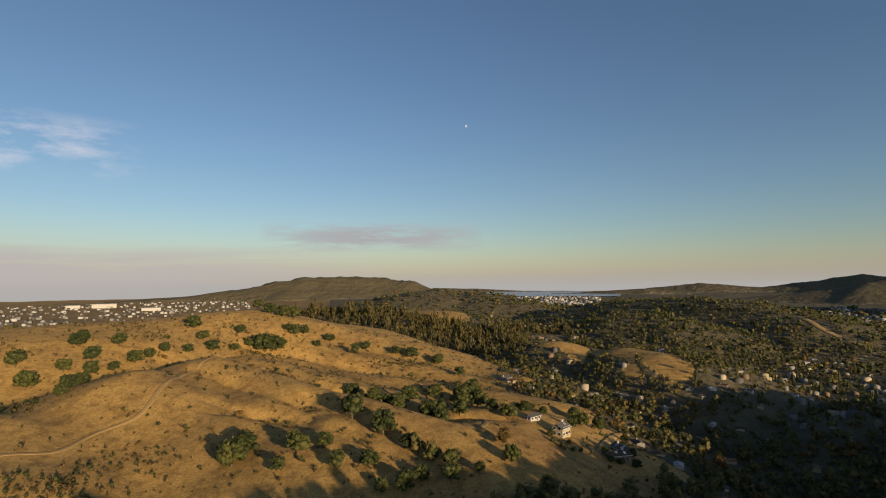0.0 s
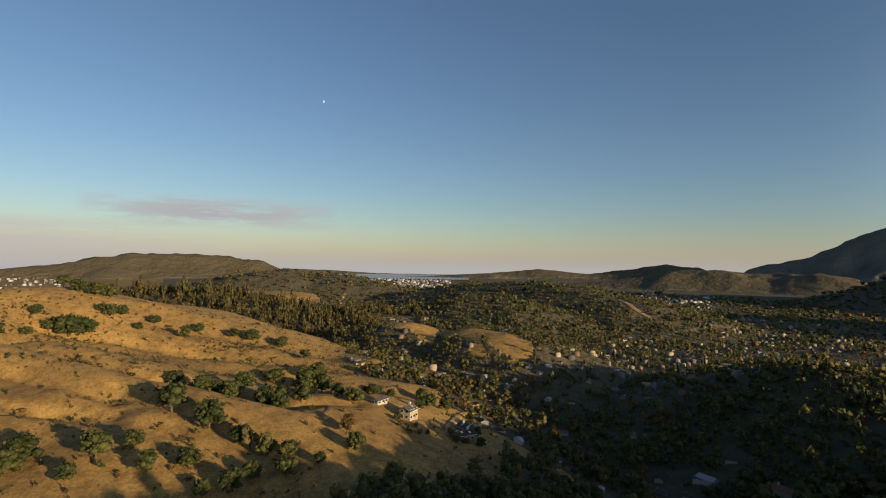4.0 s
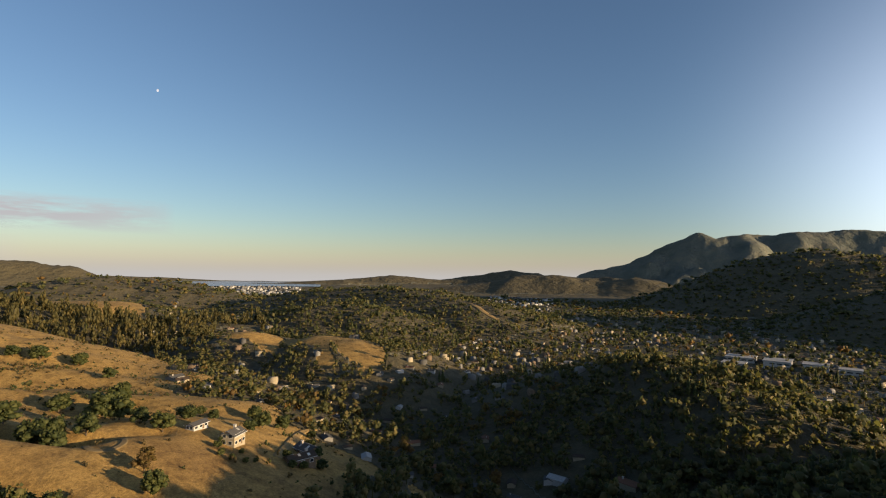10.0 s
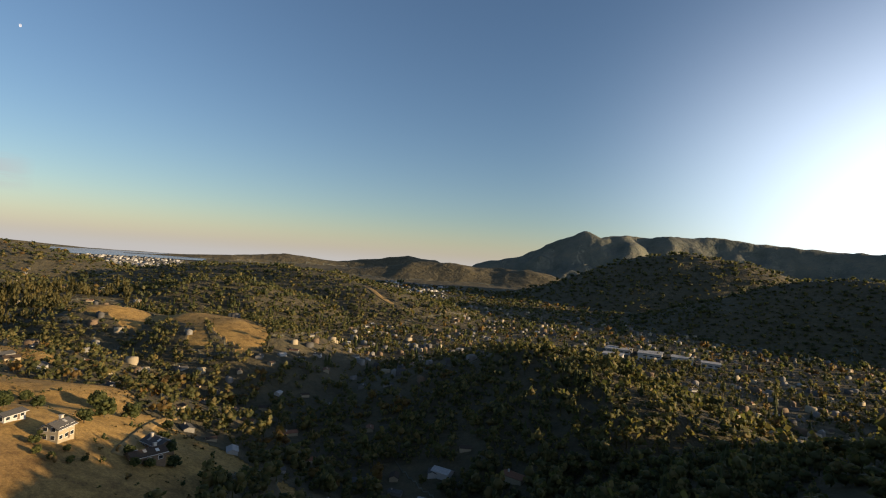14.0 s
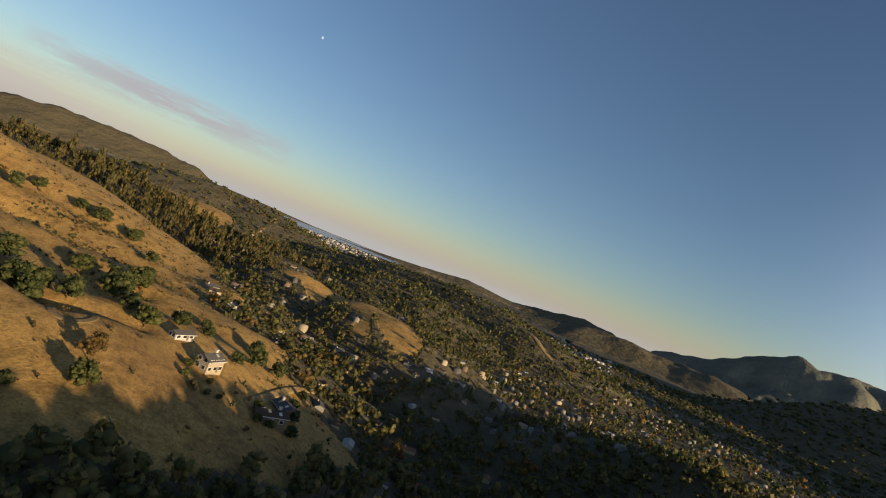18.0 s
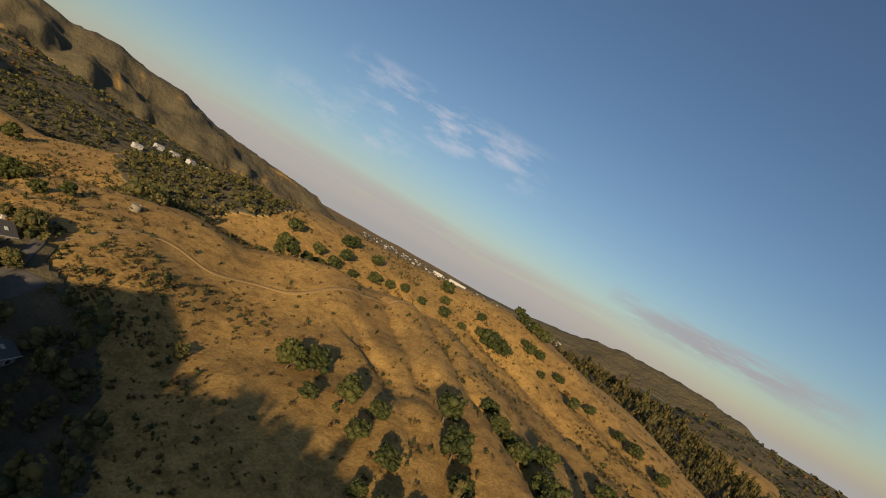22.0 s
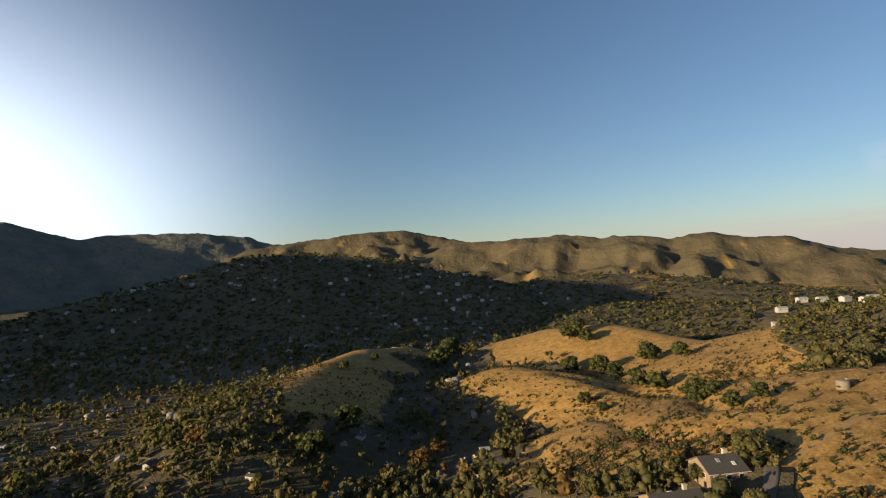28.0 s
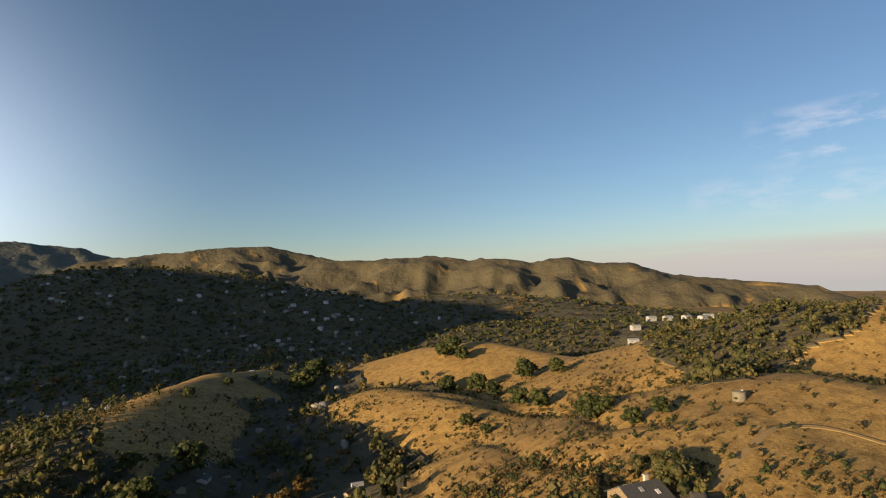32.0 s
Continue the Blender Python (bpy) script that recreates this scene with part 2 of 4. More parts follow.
ridge("ridge_w3", "grass", 0.34, 16, (-17, 668, 6), (43, 675, 26), (102, 637, 37), (164, 592, 29), (223, 539, 23), (254, 487, 21))
ridge("white_house_hill", "wood", 0.22, 50, (80, 1087, 10), (164, 1034, 28), (293, 965, 30), (421, 905, 36), (514, 864, 42), (581, 790, 48), (620, 700, 54))
ridge("shaded_hill", "wood", 0.36, 50, (-934, 994, 89), (-914, 1153, 114), (-817, 1295, 159), (-728, 1354, 166), (-495, 1419, 140), (-291, 1385, 92), (-102, 1272, 23), (11, 1134, -5))
ridge("brown_hills", "scrub", 0.2, 60, (-109, 1524, 39), (29, 1636, 72), (179, 1634, 69), (355, 1513, 52), (494, 1377, 32))
ridge("north_mountain_a", "scrub", 0.5, 50, (-2035, 2944, 274), (-1758, 3127, 323), (-1417, 3197, 365), (-1150, 3311, 375), (-896, 3291, 315), (-643, 3255, 259))
ridge("north_mountain_b", "scrub", 0.5, 40, (-723, 2925, 244), (-486, 2981, 259), (-289, 2912, 260), (-76, 2932, 271), (135, 2836, 232), (218, 2734, 243), (412, 2717, 212), (575, 2693, 224), (830, 2633, 193), (1063, 2555, 127), (1310, 2444, 94), (1522, 2325, 70))
ridge("west_far", "hazy_chaparral", 0.45, 60, (-3700, 2000, 560), (-3470, 2400, 520), (-3188, 2665, 401), (-2904, 2984, 434), (-2621, 3246, 429), (-2440, 3391, 399), (-2232, 3417, 347), (-2018, 3437, 306))
# unseen ridge added behind the flight to cast the shadow edge on the slopes
ridge("sun_block_ridge", "wood", 0.4, 18, (-190, 190, 4), (-130, 100, 4), (-92, 20, 30), (-76, -20, 50), (-62, -50, 70), (-30, -110, 83), (2, -180, 84), (40, -245, 82), (110, -290, 46))
ridge("court_bench", "suburb", 0.3, 30, (20, 140, 3), (60, 140, 11), (98, 138, 20), (128, 150, 30), (140, 180, 39))
# two unseen ridges, added only to shade the valley and the western hill
ridge("shade_ridge", "wood", 0.45, 40, (-160, -330, 60), (-70, -420, 62), (10, -520, 58), (60, -620, 45))
ridge("west_shade", "wood", 0.8, 40, (-1299, -55, 330), (-1413, 72, 360), (-1581, 257, 370), (-1815, 516, 370), (-2016, 738, 340))
# steep unseen knob, added to throw shade over the hollow by the court
ridge("shade_knob", "grass", 1, 5, (-65, -45, 89), (-58, -58, 96), (-48, -78, 88))

GULLIES = []


def gully(depth, width, *line):
    GULLIES.append((depth, width, np.array(line, float)))


gully(5, 9, (325, 205), (304, 156), (282, 112))
gully(4, 8, (280, 167), (273, 138), (259, 102), (247, 74))
gully(5, 11, (290, 116), (267, 79), (250, 52), (235, 31))
gully(9, 14, (404, 289), (345, 175), (312, 109), (309, 73), (284, 30))
gully(5, 10, (269, 161), (272, 127), (268, 106))
gully(6, 12, (64, 442), (106, 409), (140, 374), (143, 246), (157, 236))
gully(5, 10, (-17, 452), (-30, 412), (-27, 352))
gully(4, 9, (93, 356), (109, 248), (124, 216), (138, 218))
gully(3, 7, (43, 381), (64, 287), (75, 224))
gully(6, 12, (312, 98), (302, 72), (284, 40), (295, 4))
gully(6, 12, (476, 253), (490, 193), (484, 135), (405, 58), (387, 25))
gully(4, 10, (563, 206), (530, 169), (501, 125))
gully(4, 10, (520, 272), (502, 240), (488, 219))

GROVES = []


def grove(cover, *outline):
    GROVES.append((cover, np.array(outline, float)))


grove("wood", (625, 1304), (1019, 1847), (324, 415), (337, 381), (305, 356), (280, 347), (259, 337), (200, 258), (185, 270), (218, 376), (220, 436), (353, 836))
grove("wood", (-167, 261), (-208, 320), (-268, 442), (-152, 363), (-108, 308), (-77, 294), (-65, 262), (-79, 242), (-100, 228))
grove("suburb", (524, -58), (506, -143), (762, -392), (946, -758), (694, -669), (388, -285), (375, -217), (342, -152), (371, -89))
grove("suburb", (454, -677), (386, -1039), (147, -300), (191, -317), (336, -483))
grove("wood", (-18, 242), (-12, 271), (5, 285), (34, 256), (51, 212), (41, 217), (24, 228), (19, 213), (31, 183), (29, 169))
grove("wood", (176, 40), (188, 24), (198, 10), (208, 2), (214, -8), (218, -20), (228, -36), (244, -50), (290, -78), (300, -100), (180, -100), (150, -20), (160, 30))
grove("wood", (152, 150), (160, 138), (162, 115), (158, 95), (152, 72), (136, 72), (136, 100), (142, 130))
grove("bald", (890, -21), (896, -45), (886, -99), (667, -61), (639, -52), (596, -57), (594, -45), (632, -37), (664, -33), (760, -19))
grove("bald", (829, -136), (591, -150), (581, -131), (517, -130), (514, -122), (552, -111), (610, -110))

# the 0.89 cover picks the scrub tone with haze painted in
COVERS = {"grass": 0.0, "bald": 0.0, "suburb": 0.65, "scrub": 0.45, "mixed": 0.75, "hazy_chaparral": 0.89, "wood": 1.0, "eucalyptus": 1.0}


def soft_noise(x, y, size, seed):
    """Smooth value noise between -1 and 1."""
    rng = np.random.RandomState(seed)
    table = rng.rand(64, 64) * 2 - 1
    u, v = x / size, y / size
    i, j = np.floor(u).astype(int), np.floor(v).astype(int)
    fu, fv = u - i, v - j
    fu, fv = fu * fu * (3 - 2 * fu), fv * fv * (3 - 2 * fv)
    a, b = table[i % 64, j % 64], table[(i + 1) % 64, j % 64]
    c, d = table[i % 64, (j + 1) % 64], table[(i + 1) % 64, (j + 1) % 64]
    return (a * (1 - fu) + b * fu) * (1 - fv) + (c * (1 - fu) + d * fu) * fv


def land(x, y):
    """Height of the bare ground, and how wooded it is (0 grass, 1 forest, 0.7 suburb), at arrays of x and y."""
    x, y = np.asarray(x, float), np.asarray(y, float)
    west = 1 / (1 + np.exp(-(y - 250 - 0.2 * x) / 90))
    base = 3 - 14 * west + 2.5 * soft_noise(x, y, 130, 5)
    far = np.hypot(x - 90, y)
    base = base - 6 * np.clip((far - 1500) / 2500, 0, 1)
    total, best, wood = np.exp(np.clip(base / 2.5, -100, 200)), base.copy(), np.where((far > 1300) & (y > 0.35 * x) & (x > 300), 0.38, 0.7)
    wob = 9 * soft_noise(x, y, 60, 7) + 22 * soft_noise(x, y, 170, 8)
    for name, cover, slope, rnd, crest in RIDGES:
        h, side = np.full(x.shape, -1e3), np.full(x.shape, 1e4)
        for a, b in zip(crest[:-1], crest[1:]):
            e = b[:2] - a[:2]
            s = np.clip(((x - a[0]) * e[0] + (y - a[1]) * e[1]) / (e @ e), 0, 1)
            d = np.hypot(x - a[0] - s * e[0], y - a[1] - s * e[1])
            side = np.minimum(side, d)
            if 0.5 <= slope < 0.8:
                d = d * (1 + 0.26 * soft_noise(x, y, 230, 21) + 0.2 * soft_noise(x, y, 110, 22) + 0.1 * soft_noise(x, y, 52, 23))
            d = np.maximum(d + np.clip(d / 60, 0, 1) * wob * min(1.0, rnd / 25), 0)
            h = np.maximum(h, a[2] + s * (b[2] - a[2]) - slope * (np.sqrt(d * d + rnd * rnd) - rnd))
        total += np.exp(np.clip(h / 2.5, -100, 200))
        win = h > best
        kind = COVERS[cover]
        if cover == "bald":
            kind = np.where(side + 14 * soft_noise(x, y, 30, 17) < (27 if slope > 0.3 else 60), 0.0, 1.0)
        if cover == "scrub":
            kind = np.clip(0.42 + 0.9 * np.abs(soft_noise(x, y, 105, 15)) + 0.5 * np.abs(soft_noise(x, y, 52, 16)) + 0.3 * soft_noise(x, y, 60, 18), 0, 0.78)
        wood = np.where(win, kind, wood)
        best = np.maximum(best, h)
    z = 2.5 * np.log(total)
    gx, gy = x + 9 * soft_noise(x, y, 25, 61), y + 9 * soft_noise(x, y, 25, 62)
    for cover, outline in GROVES:
        inside = np.zeros(x.shape, bool)
        for a, b in zip(outline, np.roll(outline, -1, 0)):
            cut = ((a[1] > gy) != (b[1] > gy))
            inside ^= cut & (gx < (b[0] - a[0]) * (gy - a[1]) / (b[1] - a[1] + 1e-9) + a[0])
        wood = np.where(inside, COVERS[cover], wood)
    for depth, width, line in GULLIES:
        near_d = np.full(x.shape, 1e4)
        lo, hi = line.min(0) - 40, line.max(0) + 40
        if x.size > 1 and not ((x > lo[0]) & (x < hi[0]) & (y > lo[1]) & (y < hi[1])).any():
            continue
        for a, b in zip(line[:-1], line[1:]):
            e = b - a
            s = np.clip(((x - a[0]) * e[0] + (y - a[1]) * e[1]) / (e @ e), 0, 1)
            near_d = np.minimum(near_d, np.hypot(x - a[0] - s * e[0], y - a[1] - s * e[1]))
        near_d = np.maximum(near_d + 1.5 * soft_noise(x, y, 14, 23), 0)
        z = z - 0.62 * depth * np.exp(-((near_d / (width * 0.55)) ** 1.4))
    tree_line = 20 - 17 * west + 9 * soft_noise(x, y, 45, 19) + (13 - 13 * west) / (1 + np.exp(-(x - 350) / 15)) / (1 + np.exp((y - 40) / 15))
    wood = np.where((wood < 0.1) & (z < tree_line) & (np.hypot(x - 95, y - 140) > 45), 0.7, wood)
    wood = np.where(np.hypot((x - 104) / 52, (y - 150) / 40) + 0.15 * soft_noise(x, y, 15, 27) < 1, 0.66, wood)
    near = np.clip((1800 - far) / 1200, 0.15, 1)
    z += 1.0 * near * soft_noise(x, y, 38, 11) + 0.35 * near * soft_noise(x, y, 15, 12) + 5 * (1 - near) * soft_noise(x, y, 150, 13)
    ravine = np.clip((far - 1300) / 900, 0, 1) * np.clip((z - 25) / 60, 0, 1)
    z -= ravine * (14 * np.abs(soft_noise(x, y, 230, 14)) + 11 * np.abs(soft_noise(x, y, 105, 15)) + 8 * np.abs(soft_noise(x, y, 52, 16)) + 3 * np.abs(soft_noise(x, y, 27, 20)))
    return z, wood


def mesh_object(name, verts, faces, mat, smooth=False, attrs=()):
    me = bpy.data.meshes.new(name)
    me.from_pydata(verts, [], faces)
    if smooth:
        me.polygons.foreach_set("use_smooth", [True] * len(me.polygons))
    for key, values in attrs:
        at = me.attributes.new(key, "FLOAT", "POINT")
        at.data.foreach_set("value", np.asarray(values, np.float32))
    me.materials.append(mat)
    me.update()
    return new(name, me)


def build_ground():
    radii = [0.0]
    step = 3.0
    while radii[-1] < 4880:
        radii.append(radii[-1] + step)
        step = max(3.0, radii[-1] * 0.0108)
    r = np.array(radii[1:])
    az = np.radians(np.concatenate([np.linspace(-85, 163, 860, endpoint=False), np.linspace(163, 275, 110, endpoint=False)]))
    n_az = len(az)
    R, Z = np.meshgrid(r, az, indexing="ij")
    x, y = 90 + R * np.cos(Z), -5 + R * np.sin(Z)
    z, wood = land(x, y)
    verts = np.stack([x.ravel(), y.ravel(), z.ravel()], 1)
    z0, _ = land(np.array([90.0]), np.array([-5.0]))
    verts = np.vstack([verts, [[90, -5, z0[0]]]])
    i, j = np.meshgrid(np.arange(len(r) - 1), np.arange(n_az), indexing="ij")
    k = (j + 1) % n_az
    quads = np.stack([i * n_az + j, (i + 1) * n_az + j, (i + 1) * n_az + k, i * n_az + k], -1).reshape(-1, 4).tolist()
    hub = len(verts) - 1
    quads += [[hub, j, (j + 1) % n_az] for j in range(n_az)]
    ob = mesh_object("ground", verts.tolist(), quads, M_GROUND, True, [("wood", np.append(wood.ravel(), 0)), ("trail", np.zeros(len(verts)))])
    return tagged(ob, "golden dry grass hills and wooded valley ground", "ground", kind="structure")


build_ground()


# ---- helpers for building things ----
def quick_mesh(name, verts, faces, mat, smooth=False):
    """One mesh from an array of points and an array of faces with equal numbers of corners."""
    verts, faces = np.asarray(verts, np.float32), np.asarray(faces, np.int32)
    me = bpy.data.meshes.new(name)
    me.vertices.add(len(verts))
    me.vertices.foreach_set("co", verts.ravel())
    me.loops.add(faces.size)
    me.loops.foreach_set("vertex_index", faces.ravel())
    me.polygons.add(len(faces))
    me.polygons.foreach_set("loop_start", np.arange(0, faces.size, faces.shape[1], dtype=np.int32))
    if smooth:
        me.polygons.foreach_set("use_smooth", np.ones(len(faces), bool))
    me.update(calc_edges=True)
    me.materials.append(mat)
    return me


def part(name, bm, mat, parent, label="", kind=""):
    """Links a bmesh, or a mesh, as one object under a thing or a part."""
    if isinstance(bm, bpy.types.Mesh):
        me = bm
    else:
        me = bpy.data.meshes.new(name)
        bm.to_mesh(me)
        bm.free()
        me.materials.append(mat)
    ob = new(name, me)
    ob.parent = parent
    return tagged(ob, label, kind=kind)


def thing(name, label, category, m=None, group=""):
    ob = new(name)
    ob.empty_display_size = 0.5
    if m is not None:
        ob.matrix_world = m
    return tagged(ob, label, category, group)


def box(bm, x0, y0, z0, x1, y1, z1, bevel=0.0):
    got = bmesh.ops.create_cube(bm, size=1.0)
    vs = got["verts"]
    for v in vs:
        v.co = ((x0 + x1) / 2 + v.co.x * (x1 - x0), (y0 + y1) / 2 + v.co.y * (y1 - y0), (z0 + z1) / 2 + v.co.z * (z1 - z0))
    if bevel:
        edges = {e for v in vs for e in v.link_edges}
        bmesh.ops.bevel(bm, geom=list(edges), offset=bevel, segments=1, affect="EDGES")
    return bm


def ground_z(x, y):
    z, _ = land(np.array([float(x)]), np.array([float(y)]))
    return float(z[0])


# ---- trees ----
ICO = None


def ico():
    global ICO
    if ICO is None:
        p = (1 + 5 ** 0.5) / 2
        v = np.array([(-1, p, 0), (1, p, 0), (-1, -p, 0), (1, -p, 0), (0, -1, p), (0, 1, p), (0, -1, -p), (0, 1, -p), (p, 0, -1), (p, 0, 1), (-p, 0, -1), (-p, 0, 1)], float)
        f = np.array([int(c, 16) for c in "0b5" "051" "017" "07a" "0ab" "159" "5b4" "ba2" "a76" "718" "394" "342" "326" "368" "389" "495" "24b" "62a" "867" "981"]).reshape(-1, 3)
        ICO = (v / np.linalg.norm(v[0]), f)
    return ICO


OCTA = (np.array([(1, 0, 0), (0, 1, 0), (-1, 0, 0), (0, -1, 0), (0, 0, 1), (0, 0, -1)], float),
        np.array([(0, 1, 4), (1, 2, 4), (2, 3, 4), (3, 0, 4), (1, 0, 5), (2, 1, 5), (3, 2, 5), (0, 3, 5)]))


def crown_arrays(rng, clumps, leaves, leaf, shape, clump_size, coarse=False):
    """A crown of uneven clumps with loose sprays of leaves round them, about one metre in radius, its foot at zero."""
    iv, jf = OCTA if coarse else ico()
    verts, tris = [], []
    tall, low, lean = shape
    centres = []
    count = 0
    for _ in range(clumps):
        a, u = rng.rand() * 6.283, rng.rand()
        r = 0.72 * math.sqrt(rng.rand())
        h = low + (tall - low) * (0.15 + 0.75 * u)
        r *= math.sqrt(max(0.1, 1 - lean * abs(u - 0.35) ** 1.5))
        c = np.array([r * math.cos(a), r * math.sin(a), h])
        s = clump_size * (0.7 + 0.6 * rng.rand())
        centres.append((c, s))
        v = iv * (1 + 0.35 * (rng.rand(len(iv), 1) - 0.5)) * s * np.array([1, 1, 0.8]) + c
        verts.append(v)
        tris.append(jf + count)
        count += len(iv)
    for _ in range(leaves):
        c, s = centres[rng.randint(len(centres))]
        d = rng.randn(3)
        d /= np.linalg.norm(d) + 1e-9
        d[2] = d[2] * 0.8 + 0.15
        p = c + d * s * (0.85 + 0.45 * rng.rand())
        u, w = rng.randn(3), rng.randn(3)
        u /= np.linalg.norm(u)
        w = np.cross(u, w)
        w /= np.linalg.norm(w) + 1e-9
        q = leaf * (0.6 + 0.8 * rng.rand())
        verts.append(np.array([p - u * q, p + w * q * 0.8, p + u * q, p - w * q * 0.8]))
        tris.append(np.array([[0, 1, 2], [0, 2, 3]]) + count)
        count += 4
    return np.vstack(verts), np.vstack(tris)


def trunk_arrays(height, radius, limbs, rng, spread=0.5):
    """A tapered trunk with limbs that rise into the crown."""
    verts, faces, count = [], [], 0

    def tube(a, b, r0, r1):
        nonlocal count
        a, b = np.array(a, float), np.array(b, float)
        d = (b - a) / np.linalg.norm(b - a)
        u = np.cross(d, (0.3, 0.9, 0.1))
        u /= np.linalg.norm(u)
        w = np.cross(d, u)
        ring = [(math.cos(k * 1.2566), math.sin(k * 1.2566)) for k in range(5)]
        verts.append(np.array([a + (u * c + w * s) * r0 for c, s in ring] + [b + (u * c + w * s) * r1 for c, s in ring]))
        faces.append(np.array([[k, (k + 1) % 5, 5 + (k + 1) % 5, 5 + k] for k in range(5)]) + count)
        count += 10

    fork = (0.02, 0.01, height * 0.5)
    tube((0, 0, -0.15), fork, radius, radius * 0.75)
    for k in range(limbs):
        a = 6.283 * (k + rng.rand() * 0.5) / limbs
        tube(fork, (spread * math.cos(a), spread * math.sin(a), height * (0.85 + 0.3 * rng.rand())), radius * 0.6, radius * 0.2)
    return np.vstack(verts), np.vstack(faces)


def tree_models(name, label, category, leaf_mat, variants, seed, shape, clumps, leaves, leaf, clump_size, group):
    """Templates about one metre in radius; copies are scaled by their pose."""
    models = []
    rng = np.random.RandomState(seed)
    for k in range(variants):
        cv, cf = crown_arrays(rng, clumps, leaves, leaf, shape, clump_size)
        tv, tf = trunk_arrays(shape[1] + 0.45, 0.07, 4, rng)
        models.append((quick_mesh("crown", cv, cf, leaf_mat), quick_mesh("trunk", tv, tf, M_BARK, True)))
    return dict(name=name, label=label, category=category, group=group, models=models, rng=rng)


def plant(kind, x, y, r, stretch=1.0, label=""):
    """One tree with its trunk and crown, its foot on the ground."""
    rng = kind["rng"]
    crown, trunk = kind["models"][rng.randint(len(kind["models"]))]
    root = thing(kind["name"], label or kind["label"], kind["category"], None, kind["group"])
    s = r * (0.92 + 0.16 * rng.rand())
    root.matrix_world = Matrix.LocRotScale((x, y, ground_z(x, y) - 0.02 * r), Euler((0, 0, rng.rand() * 6.28)), (s, s, s * stretch * (0.9 + 0.2 * rng.rand())))
    part("trunk", trunk, None, root)
    part("crown", crown, None, root)
    return root


OAK = tree_models("oak_tree", "rounded dark green live oak on dry grass", "tree", M_OAK, 6, 21, (1.45, 0.2, 0.9), 44, 820, 0.088, 0.235, "oaks on the dry slopes")
GARDEN = tree_models("garden_tree", "leafy green garden tree beside the houses", "tree", M_WOOD, 4, 22, (1.8, 0.35, 0.9), 40, 900, 0.085, 0.24, "trees round the court")
AUTUMN = tree_models("autumn_tree", "russet autumn tree with thinning leaves", "tree", M_AUTUMN, 3, 23, (1.7, 0.3, 0.9), 26, 1100, 0.07, 0.2, "autumn trees")

OAKS_DOME = [(220, 121, 7.2), (231, 120, 6.9), (229, 95, 6.1), (236, 85, 4.4), (220, 74, 4.3), (223, 61, 4.4), (207, 52, 3.1), (210, 43, 4.3), (216, 38, 3.4), (216, 26, 4.4), (267, 82, 7.4), (255, 63, 6.1), (244, 48, 5.2), (237, 37, 4.3), (231, 28, 4.1), (215, 98, 3.5), (225, 15, 2.7), (237, 2, 4), (299, 79, 4.5), (307, 68, 6.1), (318, 63, 5.7), (296, 41, 4.6), (384, 58, 5.8), (376, 37, 8.1), (396, 32, 6.6)]
OAKS_KNOLL = [(357, 304, 6.4), (370, 328, 6.8), (379, 332, 5.9), (394, 312, 5.9), (303, 304, 7.7), (319, 328, 6.8), (330, 303, 5.3), (280, -17, 1.9), (271, -18, 1.6), (286, -19, 1.9), (278, -26, 1.4), (268, -22, 1.3), (268, -27, 1.3), (272, -31, 1.2), (312, -31, 3.3), (335, -39, 5), (344, -50, 4.6), (359, -37, 4.2), (325, -16, 3.1), (367, -10, 3), (317, -6, 2.2), (321, -2, 2.5), (287, -45, 2.2), (318, -60, 3.1), (297, -60, 2.9), (279, -51, 2.2), (285, -60, 2.7), (277, -46, 1.9), (342, -65, 2.8)]
OAKS_NORTH = [(457, 279, 5), (477, 301, 7.6), (483, 233, 12.2), (492, 226, 10), (526, 229, 5.3), (525, 221, 6.5), (535, 216, 5.4), (535, 188, 5.8), (517, 194, 4), (509, 153, 6.6), (533, 149, 5.1), (529, 117, 5), (525, 100, 7.2), (561, 250, 8.3), (558, 264, 7.7), (569, 240, 7), (584, 290, 6.1), (496, 264, 4.6), (519, 74, 5.9), (478, 49, 4.9)]
OAKS_GULLY = [(315, 97, 4.7), (308, 85, 4.5), (305, 74, 5.1), (296, 65, 4.3), (294, 47, 6), (285, 39, 4.6), (293, 30, 4.8), (317, 22, 5.5), (305, 13, 4.3), (298, 4, 5.1), (316, -5, 3.8)]
OAKS_WEST = [(-134, 531, 4.7), (-133, 459, 5.2), (-85, 598, 15.2), (-95, 686, 14.5), (-56, 311, 8.9), (-77, 297, 5.1), (-56, 269, 8.5), (86, 377, 4.9), (98, 358, 3.9), (137, 507, 11.3), (161, 486, 7.4), (82, 587, 7.7), (73, 608, 11.1), (64, 602, 9.8), (141, 282, 6.1), (122, 417, 8.3), (134, 398, 7.1), (95, 515, 9.3), (68, 528, 8.5), (149, 245, 4.3), (160, 245, 3.9), (-6, 346, 4.3), (9, 393, 3.6), (108, 475, 7.1), (148, 279, 4.1)]
